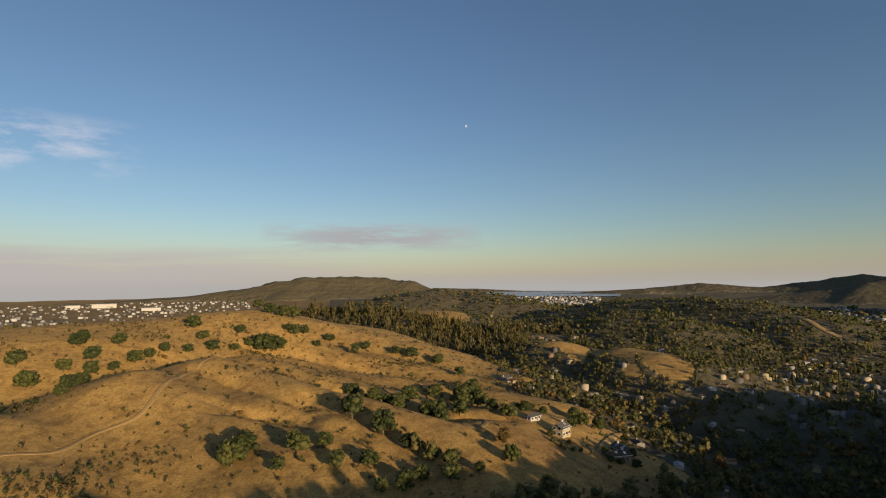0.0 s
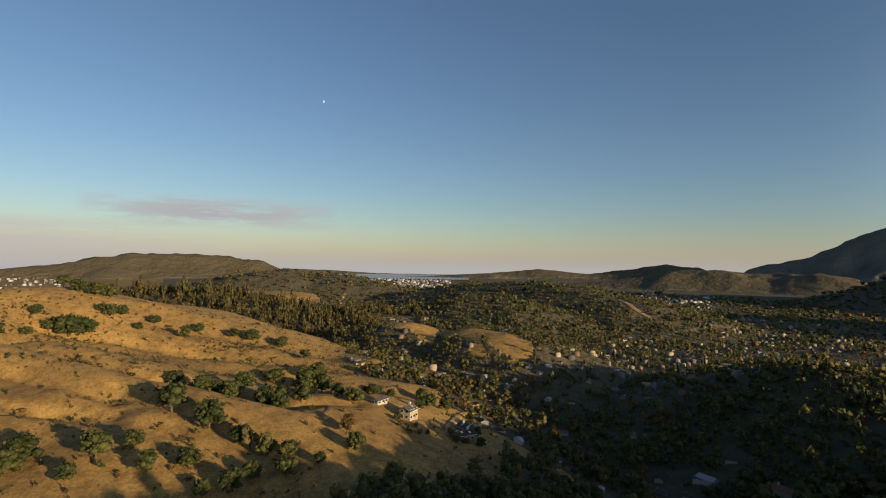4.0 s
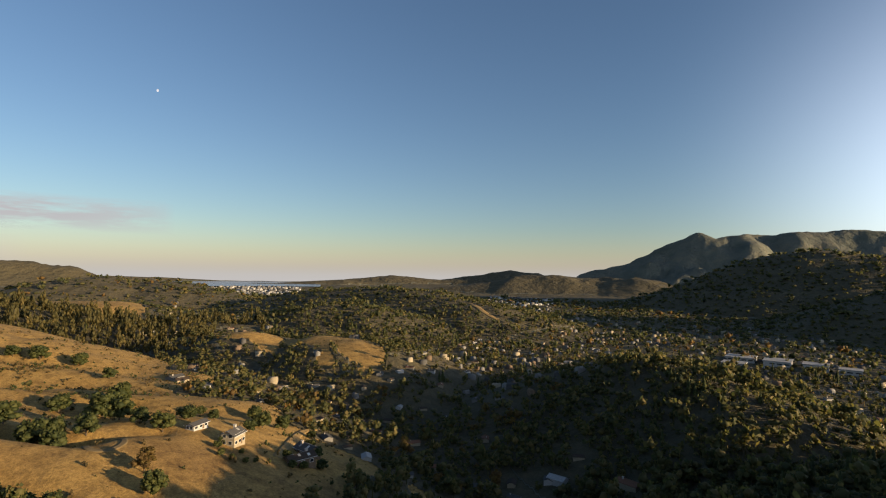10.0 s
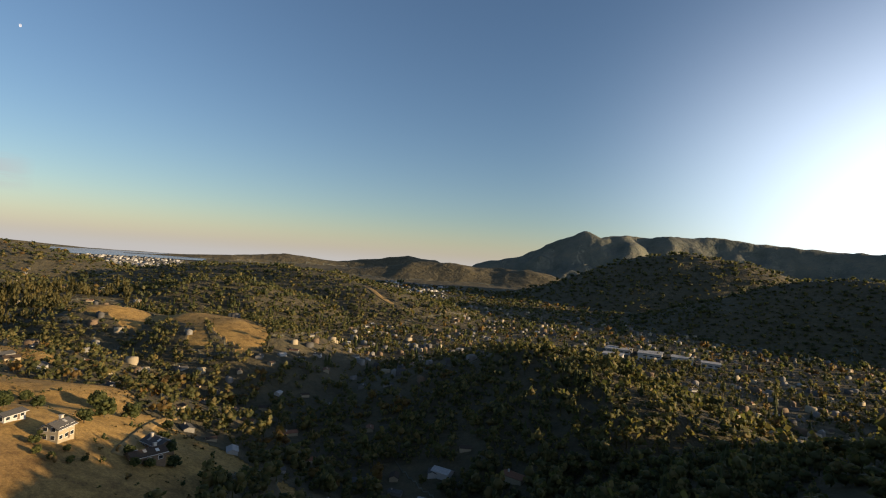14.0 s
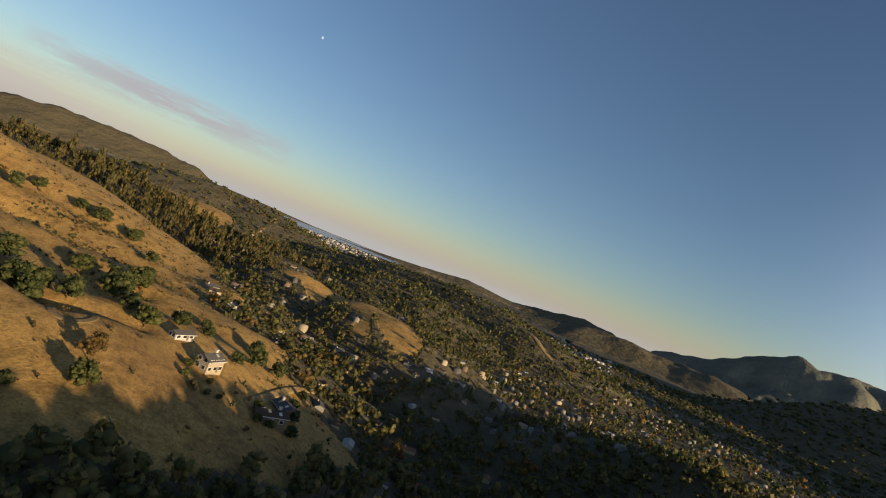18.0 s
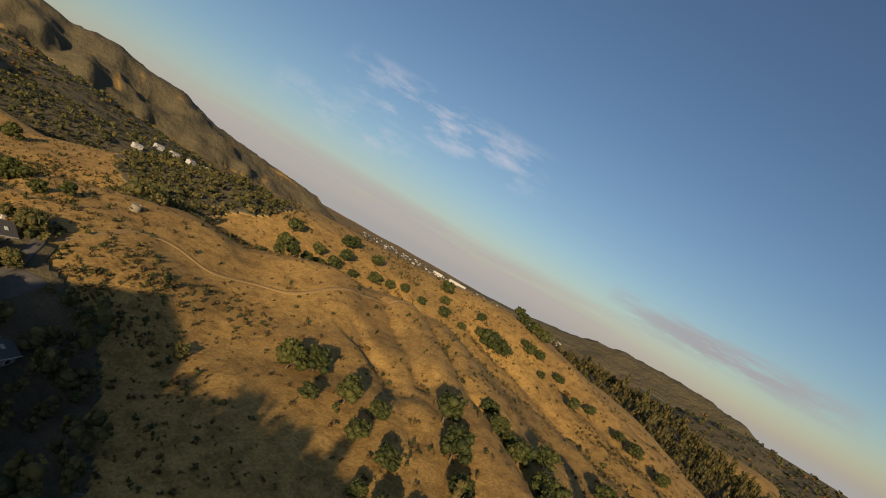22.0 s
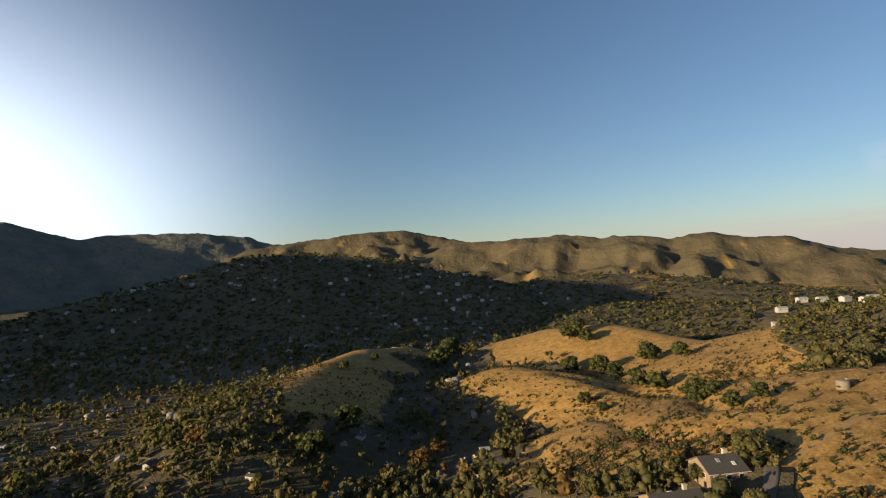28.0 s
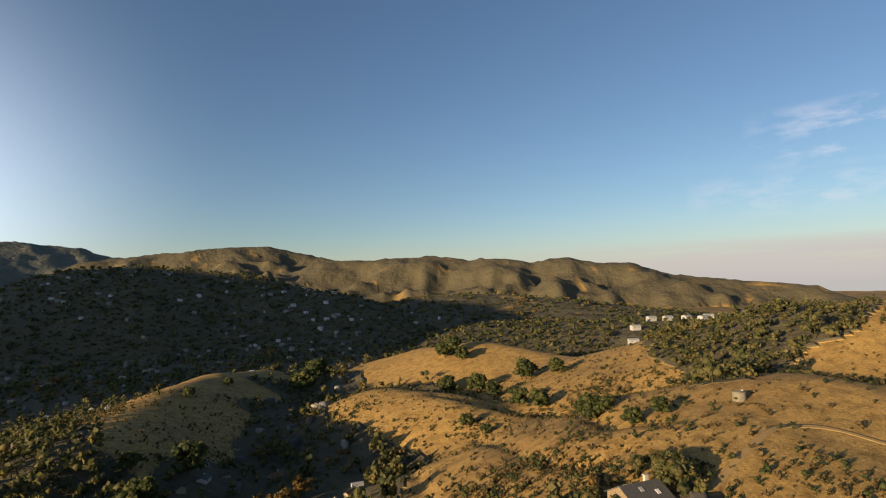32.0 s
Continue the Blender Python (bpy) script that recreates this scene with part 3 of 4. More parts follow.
TREES_COURT = [(145, 186, 3.6), (144, 190, 3.3), (136, 198, 2.5), (131, 172, 2.7), (137, 164, 2.8), (116, 184, 2.2), (117, 170, 2.5), (121, 171, 2.2), (114, 192, 1.8), (118, 151, 3.4), (108, 129, 3.4), (120, 122, 2.9), (123, 115, 2.8), (130, 146, 3.8), (125, 145, 3.4), (100, 139, 2.9), (141, 187, 4.2), (112, 125, 2.3), (138, 162, 3.3), (104, 115, 3.4), (131, 169, 2.5), (80, 142, 4.7), (84, 141, 3.9), (78, 139, 3.5), (94, 147, 2.6), (108, 141, 3.9), (104, 134, 2.7), (117, 145, 4), (116, 127, 2.3), (122, 139, 4.2), (117, 121, 2.8), (120, 120, 2.8), (133, 144, 2.5), (99, 110, 4.9), (97, 106, 3.9), (88, 119, 2.2), (86, 117, 2.2), (115, 164, 2.8), (126, 181, 3.1), (132, 170, 2.9), (142, 194, 3.3), (95, 187, 4.5), (76, 204, 4.4), (107, 186, 3.6), (120, 186, 3.6), (104, 176, 3), (82, 173, 3.4)]
AUTUMN_TREES = [(0, 285, 7.6), (142, 200, 2.7), (-119, 252, 6.6), (-38, 249, 3.3), (251, 6, 4.5), (-16, 251, 4.4), (2, 312, 7.4), (72, 149, 5.2), (62, 138, 2.1)]

OAKS_RAVINE = [(268, 247, 4), (283, 256, 5), (300, 266, 4.5), (320, 280, 5.5), (338, 289, 6), (357, 287, 5), (379, 287, 6), (398, 288, 4.5), (412, 286, 5), (424, 272, 5), (443, 261, 6), (459, 250, 4.5), (481, 247, 5.5)]
for spots in (OAKS_RAVINE, OAKS_DOME, OAKS_KNOLL, OAKS_NORTH, OAKS_GULLY, OAKS_WEST):
    for x, y, r in spots:
        plant(OAK, x, y, r * 1.08)
for x, y, r in TREES_COURT:
    plant(GARDEN, x, y, r * 1.15)
for x, y, r in AUTUMN_TREES:
    plant(AUTUMN, x, y, r)


# ---- houses ----
M_TAN = plain_material("tan_siding", (0.16, 0.12, 0.076), (0.224, 0.172, 0.112), 1.2)
M_WALLS = [plain_material("cream_stucco", (0.2376, 0.198, 0.132), (0.3036, 0.2574, 0.1782), 1.2), plain_material("white_siding", (0.2772, 0.2706, 0.2508), (0.3564, 0.3498, 0.33), 1.0),
           plain_material("grey_siding", (0.132, 0.1254, 0.1155), (0.1914, 0.1848, 0.1683), 1.0), plain_material("brown_siding", (0.1056, 0.0726, 0.0462), (0.1584, 0.1122, 0.0726), 1.5)]
M_ROOFS = [plain_material("brown_shingles", (0.033, 0.0231, 0.0165), (0.0693, 0.0495, 0.0343), 2.5, relief=0.05), plain_material("grey_shingles", (0.0462, 0.0449, 0.0436), (0.0924, 0.0891, 0.0825), 2.5, relief=0.05),
           plain_material("pale_roof", (0.2376, 0.2376, 0.2343), (0.33, 0.3234, 0.3102), 0.8), plain_material("red_tiles", (0.132, 0.0594, 0.033), (0.198, 0.0924, 0.0528), 2.5, relief=0.05)]
M_TRIM = plain_material("white_trim", (0.4752, 0.468, 0.4464), (0.5616, 0.5544, 0.5328), 3.0)
M_GLASS, _t, _b = material("window_glass", 0.08)
_b.inputs["Base Color"].default_value, _b.inputs["Specular IOR Level"].default_value = (0.02, 0.025, 0.03, 1), 0.6
M_ASPHALT = plain_material("asphalt", (0.0561, 0.0528, 0.0488), (0.0924, 0.0871, 0.0792), 0.35, relief=0.02)
M_DIRT = plain_material("dirt_track", (0.215, 0.142, 0.056), (0.3, 0.2, 0.082), 0.5, 0.95, relief=0.06)
M_CONCRETE = plain_material("concrete", (0.238, 0.231, 0.217), (0.315, 0.308, 0.287), 0.7)
M_BRICK = plain_material("chimney_stucco", (0.35, 0.315, 0.266), (0.434, 0.392, 0.329), 2.0)


def gable_roof(w, d, z, rise, over=0.6, thick=0.22):
    """A thick gable roof; its ridge runs along x."""
    bm = bmesh.new()
    half = d / 2 + over
    drop = rise / (d / 2) * over
    prof = [(-half, z - drop), (0, z + rise), (half, z - drop), (half, z - drop + thick), (0, z + rise + thick), (-half, z - drop + thick)]
    ends = [[bm.verts.new((sx * (w / 2 + over), y, zz)) for y, zz in prof] for sx in (-1, 1)]
    for k in range(6):
        bm.faces.new((ends[0][k], ends[0][(k + 1) % 6], ends[1][(k + 1) % 6], ends[1][k]))
    for e in ends:
        bm.faces.new((e[0], e[1], e[4], e[5]))
        bm.faces.new((e[1], e[2], e[3], e[4]))
    bmesh.ops.recalc_face_normals(bm, faces=bm.faces[:])
    return bm


def gable_walls(w, d, foot, z, rise):
    bm = bmesh.new()
    prof = [(-d / 2, foot), (d / 2, foot), (d / 2, z), (0, z + rise), (-d / 2, z)]
    ends = [[bm.verts.new((sx * w / 2, y, zz)) for y, zz in prof] for sx in (-1, 1)]
    for k in range(5):
        bm.faces.new((ends[0][k], ends[0][(k + 1) % 5], ends[1][(k + 1) % 5], ends[1][k]))
    bm.faces.new(ends[0])
    bm.faces.new(ends[1])
    bmesh.ops.recalc_face_normals(bm, faces=bm.faces[:])
    return bm


def window_on(root, x, y, z, w, h, side):
    """A framed window; side 0 and 1 are the long walls, 2 and 3 the gable ends."""
    fr, gl = bmesh.new(), bmesh.new()
    for bm, g, t in ((fr, 0.12, 0.05), (gl, 0.0, 0.08)):
        if side < 2:
            s = -1 if side == 0 else 1
            y0, y1 = sorted((y - 0.02 * s, y + s * t))
            box(bm, x - w / 2 - g, y0, z - h / 2 - g, x + w / 2 + g, y1, z + h / 2 + g)
        else:
            s = -1 if side == 2 else 1
            x0, x1 = sorted((x - 0.02 * s, x + s * t))
            box(bm, x0, y - w / 2 - g, z - h / 2 - g, x1, y + w / 2 + g, z + h / 2 + g)
    win = part("window", fr, M_TRIM, root)
    part("pane", gl, M_GLASS, win)


def house(label, w, d, h, rise, wall, roof, detail=2, wing=None, skylights=0, chimney=True, foot=-5.0, m=None, group="", storeys=1):
    root = thing("house", label, "house", m, group)
    part("wall", gable_walls(w, d, foot, h, rise), wall, root)
    part("roof", gable_roof(w, d, h, rise), roof, root)
    if wing:
        wx, wy, ww, wd, wh = wing
        for nm, bm, mt in (("garage_wall", gable_walls(ww, wd, foot, wh, rise * 0.7), wall), ("garage_roof", gable_roof(ww, wd, wh, rise * 0.7), roof)):
            o = part(nm, bm, mt, root)
            o.matrix_basis = pose(wx, wy, 0, 0, 0, 90)
        bm = bmesh.new()
        box(bm, wx - wd / 2 + 0.5, wy - ww / 2 - 0.06, 0.1, wx + wd / 2 - 0.5, wy - ww / 2 + 0.02, 2.2)
        part("garage_door", bm, M_TRIM, root)
    if chimney:
        bm = box(bmesh.new(), w * 0.28 - 0.55, d * 0.12 - 0.45, h * 0.5, w * 0.28 + 0.55, d * 0.12 + 0.45, h + rise + 1.1)
        box(bm, w * 0.28 - 0.7, d * 0.12 - 0.6, h + rise + 1.1, w * 0.28 + 0.7, d * 0.12 + 0.6, h + rise + 1.3)
        part("chimney", bm, M_BRICK, root)
    if detail:
        for st in range(storeys):
            zc = 1.5 + 2.7 * st
            n = 3 if detail > 1 else 2
            for k in range(n):
                x = (k + 0.5) / n * w - w / 2
                window_on(root, x, -d / 2, zc, 1.5, 1.2, 0)
                if detail > 1:
                    window_on(root, x, d / 2, zc, 1.5, 1.2, 1)
            if detail > 1:
                for side, x in ((2, -w / 2), (3, w / 2)):
                    for y in (-d * 0.22, d * 0.22):
                        window_on(root, x, y, zc, 1.3, 1.3, side)
    if detail > 1:
        bm = box(bmesh.new(), w * 0.1, -d / 2 - 0.07, 0, w * 0.1 + 1.0, -d / 2 + 0.02, 2.1)
        part("door", bm, M_WALLS[3], root)
        for y in (-1, 1):
            bm = bmesh.new()
            yy = y * (d / 2 + 0.66)
            box(bm, -w / 2 - 0.6, yy - 0.07, h - rise / (d / 2) * 0.6 + 0.02, w / 2 + 0.6, yy + 0.07, h - rise / (d / 2) * 0.6 + 0.16)
            part("gutter", bm, M_TRIM, root)
    for k in range(skylights):
        side = -1 if k % 2 else 1
        y = side * d * (0.18 + 0.12 * (k // 2 % 2))
        x = (k + 0.5) / skylights * w * 0.7 - w * 0.35
        zz = h + rise * (1 - abs(y) / (d / 2)) + 0.24
        bm = box(bmesh.new(), -0.55, -0.7, 0, 0.55, 0.7, 0.16)
        o = part("skylight", bm, M_CONCRETE if k % 3 else M_TRIM, root)
        o.matrix_basis = pose(x, y, zz, -math.degrees(math.atan2(rise, d / 2)) * side, 0, 0)
    return root


def at_ground(x, y, turn, lift=0.0):
    a, b = np.meshgrid([-5.0, 0.0, 5.0], [-5.0, 0.0, 5.0])
    zs, _ = land(x + a.ravel(), y + b.ravel())
    return pose(x, y, float(zs.mean()) + lift, 0, 0, turn)


# the court on the shoulder of the hill: x, y, turn
house("tall tan-gabled house with brown shed roof on the court", 14.0, 11, 4.6, 3.0, M_TAN, M_ROOFS[0], 2, None, 3, True, -7.0, at_ground(76, 151, 18), "houses on the court", 1)
house("brown house with dark shingles on the court", 12.0, 11, 4.2, 2.8, M_TAN, M_ROOFS[0], 2, None, 3, True, -7.0, at_ground(83, 155, 18), "houses on the court", 1)
house("tan-gabled house with dark shingle roof on the court", 13.0, 11, 3.6, 3.2, M_TAN, M_ROOFS[1], 2, (9.5, -3, 9, 6, 2.6), 0, True, -7.0, at_ground(92, 168, 18), "houses on the court", 1)
house("tan stucco house with grey shingle roof and garage", 15.0, 12.5, 3.6, 3.0, M_TAN, M_ROOFS[1], 2, (8.5, -7.5, 9, 6.5, 2.6), 1, True, -7.0, at_ground(118, 169, 24), "houses on the court", 1)
house("grey-roofed house with skylights at the end of the court", 12.0, 11, 3.0, 3.0, M_TAN, M_ROOFS[1], 2, None, 4, True, -7.0, at_ground(132, 183, 24), "houses on the court", 1)
house("long brown-roofed house with pale skylights below the court", 17.0, 10, 3.2, 2.2, M_TAN, M_ROOFS[0], 2, None, 6, True, -7.0, at_ground(110, 116, -50), "houses on the court", 1)
house("dark shingled house with a pale skylight and decks", 16.0, 10, 3.2, 2.2, M_TAN, M_ROOFS[0], 2, None, 4, True, -7.0, at_ground(122, 104, -50), "houses on the court", 1)
house("grey-walled house with rows of skylights", 15.0, 8.5, 3.2, 1.8, M_WALLS[2], M_ROOFS[1], 2, None, 6, True, -7.0, at_ground(133, 118, 40), "houses on the court", 1)
house("grey-roofed house with skylights at the low side of the court", 17.0, 10.5, 3.4, 2.2, M_TAN, M_ROOFS[1], 2, None, 4, True, -7.0, at_ground(96, 97, -50), "houses on the court", 1)

house("tall brown-roofed house with tan gables beside the court road", 15.0, 11, 4.6, 3.0, M_TAN, M_ROOFS[0], 2, None, 3, True, -7.0, at_ground(56, 141, 18), "houses on the court", 1)

# the pair of houses on the spur
house("cream two-storey villa with a grey roof on the dry spur", 8.0, 6.2, 4.4, 1.6, M_WALLS[0], M_ROOFS[1], 2, None, 2, True, -6.0, at_ground(287, -23, -35), "", 2)
house("low white house with a flat-pitched pale roof on the dry spur", 8.5, 4.2, 2.4, 0.8, M_WALLS[1], M_ROOFS[1], 2, None, 0, False, -5.0, at_ground(299, -9, -40))
house("dark hillside house below the dirt road", 11, 7, 3.2, 1.6, M_WALLS[3], M_ROOFS[1], 2, None, 3, True, -6.0, at_ground(301, -56, 25))
house("dark terraced hillside house below the dirt road", 12, 6, 3.2, 1.4, M_WALLS[3], M_ROOFS[0], 2, None, 4, True, -6.0, at_ground(284, -50, -70))

# valley homes: a few models, then copies
RNG = np.random.RandomState(77)
HOMES = []
for k, (w, d, wall, roof, words) in enumerate([
        (14, 9, 1, 1, "white house with a grey shingle roof among valley trees"), (12, 8, 0, 0, "cream house with a brown shingle roof among valley trees"),
        (16, 10, 2, 1, "grey house with a grey shingle roof among valley trees"), (13, 9, 1, 2, "white house with a pale flat-pitched roof among valley trees"),
        (15, 9, 0, 3, "cream house with a red tile roof among valley trees")]):
    HOMES.append(house(words, w, d, 3.2, 1.8, M_WALLS[wall], M_ROOFS[roof], 1, None, 0, k % 2 == 0, -3.0, None, "homes in the valley"))
TAKEN = []


def free(x, y, gap):
    return all((x - a) ** 2 + (y - b) ** 2 > gap * gap for a, b in TAKEN)


PLACED = [(452, -11), (476, 4), (490, 9), (279, -180), (247, -198), (283, -177), (288, -200), (408, -265), (-15, 228), (-286, 695), (500, -186), (487, -157), (499, -151), (505, -171), (519, -186), (518, -207)]
RIDGE_HOMES = [(501, 872), (480, 880), (460, 886), (430, 895), (405, 905), (540, 740), (318, 800), (340, 860), (524, 858), (446, 874), (556, 812), (470, 862), (382, 914)]
SPOTS = [(x, y, RNG.rand() * 180, 0.7) for x, y in PLACED] + [(x, y, RNG.rand() * 40, 1.45) for x, y in RIDGE_HOMES]
_r, _az = 190 + 760 * RNG.rand(5000) ** 1.25, np.radians(np.where(RNG.rand(5000) < 0.6, -75 + 80 * RNG.rand(5000), 60 + 90 * RNG.rand(5000)))
_xs, _ys = 85 + _r * np.cos(_az), -5 + _r * np.sin(_az)
_ws = land(_xs, _ys)[1]
for x, y, _w in zip(_xs.tolist(), _ys.tolist(), _ws.tolist()):
    if len(SPOTS) < 280 and 0.6 < _w < (0.72 if len(SPOTS) < 250 else 0.8) and all((x - s[0]) ** 2 + (y - s[1]) ** 2 > 15 ** 2 for s in SPOTS):
        SPOTS.append((x, y, RNG.rand() * 180, 0.55 + 0.25 * RNG.rand()))
for k, (x, y, turn, size) in enumerate(SPOTS):
    TAKEN.append((x, y))
    on_ridge = len(PLACED) <= k < len(PLACED) + len(RIDGE_HOMES)
    m = at_ground(x, y, turn, 3.0 if on_ridge else 0.0) @ Matrix.Scale(size, 4)
    kind = HOMES[k % 5] if k < 25 else HOMES[RNG.randint(5)]
    if on_ridge:
        kind = HOMES[3]
    if k < 5:
        kind.matrix_basis = m
    else:
        copy_thing(kind, m)
for ob in list(scene.objects):
    if ob.name.startswith("house") and ob.parent is None:
        TAKEN.append((ob.location.x, ob.location.y))


# ---- roads and trails ----
def ribbon(name, label, category, mat, width, lift, *points):
    """A strip laid over the ground along a smooth line, with a little thickness at its edges."""
    pts = np.array(points, float)
    fine = []
    for k in range(len(pts) - 1):
        p0, p1, p2, p3 = pts[max(k - 1, 0)], pts[k], pts[k + 1], pts[min(k + 2, len(pts) - 1)]
        n = max(3, int(np.linalg.norm(p2 - p1) / 2.0))
        for i in range(n):
            t = i / n
            fine.append(0.5 * (2 * p1 + (p2 - p0) * t + (2 * p0 - 5 * p1 + 4 * p2 - p3) * t * t + (3 * p1 - p0 - 3 * p2 + p3) * t ** 3))
    fine.append(pts[-1])
    fine = np.array(fine)
    tan = np.gradient(fine, axis=0)
    side = np.stack([-tan[:, 1], tan[:, 0]], 1) / (np.linalg.norm(tan, axis=1)[:, None] + 1e-9)
    wob = width / 2 * (1 + 0.12 * soft_noise(fine[:, 0] * 3, fine[:, 1] * 3, 20, 4))[:, None]
    cols = np.array([-1.0, -0.97, -0.5, 0.0, 0.5, 0.97, 1.0])
    xy = fine[:, None, :] + side[:, None, :] * (cols[None, :, None] * wob[:, None, :])
    z, _ = land(xy[..., 0], xy[..., 1])
    z = z + lift
    z[:, [0, -1]] -= lift + 0.4
    verts = np.concatenate([xy, z[..., None]], -1).reshape(-1, 3)
    i, j = np.meshgrid(np.arange(len(fine) - 1), np.arange(6), indexing="ij")
    faces = np.stack([i * 7 + j, i * 7 + j + 1, (i + 1) * 7 + j + 1, (i + 1) * 7 + j], -1).reshape(-1, 4)
    ob = new(name, quick_mesh(name, verts, faces, mat, True))
    return tagged(ob, label, category, kind="structure")


M_GROUND_DARK = plain_material("scuffed_earth", (0.112, 0.0805, 0.0385), (0.175, 0.126, 0.0595), 0.5, 0.95, relief=0.05)
ribbon("dirt_trail", "worn dirt double track along the grass ridge", "trail", M_DIRT, 2.6, 0.1, (150, 182), (158, 189), (168, 198), (184, 211), (198, 211), (214, 199), (236, 200), (254, 190), (282, 196), (309, 203), (335, 204), (349, 196))
ribbon("court_road", "shaded asphalt road curving out of the court", "road", M_ASPHALT, 9, 0.22, (106, 146), (91, 138), (75, 128), (60, 121), (40, 112))
ribbon("earth_scar", "pale bare earth scar on the wooded ridge", "slope", M_DIRT, 9, 0.6, (1010, -492), (975, -487), (938, -483), (912, -485), (890, -487))
ribbon("court_road", "shaded asphalt court road between houses", "road", M_ASPHALT, 11, 0.25, (145, 158), (134, 149), (125, 146), (111, 149), (103, 138), (97, 126), (92, 115), (88, 108))
ribbon("driveway", "asphalt driveway to the houses", "road", M_ASPHALT, 9, 0.28, (111, 149), (106, 158), (101, 165))
ribbon("driveway", "narrow road up to the hillside trail", "road", M_ASPHALT, 4, 0.22, (131, 154), (138, 162), (143, 172), (147, 184), (150, 201))
ribbon("dirt_road", "curving dirt road below the villa", "road", M_DIRT, 4.5, 0.25, (283, -41), (309, -48), (350, -61), (371, -73))
ribbon("dirt_loop", "worn dirt loop on the spur", "trail", M_GROUND_DARK, 2.4, 0.2, (284.0, 21.0), (282.8, 24.0), (279.5, 26.2), (275.0, 27.0), (270.5, 26.2), (267.2, 24.0), (266.0, 21.0), (267.2, 18.0), (270.5, 15.8), (275.0, 15.0), (279.5, 15.8), (282.8, 18.0), (284.0, 21.0))


# ---- woods, brush and distance ----
def scatter(template, spots, mat, name, label, category, smooth=False):
    """Many copies of one shape in one mesh: spots are x, y, z, radius, height factor, turn."""
    tv, tf = template
    spots = np.asarray(spots, float)
    c, s = np.cos(spots[:, 5]), np.sin(spots[:, 5])
    v = np.empty((len(spots), len(tv), 3))
    v[..., 0] = spots[:, 0, None] + spots[:, 3, None] * (c[:, None] * tv[:, 0] - s[:, None] * tv[:, 1])
    v[..., 1] = spots[:, 1, None] + spots[:, 3, None] * (s[:, None] * tv[:, 0] + c[:, None] * tv[:, 1])
    v[..., 2] = spots[:, 2, None] + (spots[:, 3] * spots[:, 4])[:, None] * tv[:, 2]
    f = (tf[None] + (np.arange(len(spots)) * len(tv))[:, None, None]).reshape(-1, 3)
    ob = new(name, quick_mesh(name, v.reshape(-1, 3), f, mat, smooth))
    return tagged(ob, label, category, kind="stuff")


def with_trunk(crown, foot):
    v, f = crown
    tv = np.array([[-0.06, -0.05, -0.1], [0.06, -0.05, -0.1], [0, 0.07, -0.1], [-0.03, -0.02, foot], [0.03, -0.02, foot], [0, 0.03, foot]])
    tf = np.array([[0, 1, 4], [0, 4, 3], [1, 2, 5], [1, 5, 4], [2, 0, 3], [2, 3, 5]])
    return np.vstack([v, tv]), np.vstack([f, tf + len(v)])


def concave(x, y, s=14.0):
    z = land(x, y)[0]
    return (land(x + s, y)[0] + land(x - s, y)[0] + land(x, y + s)[0] + land(x, y - s)[0]) / 4 - z


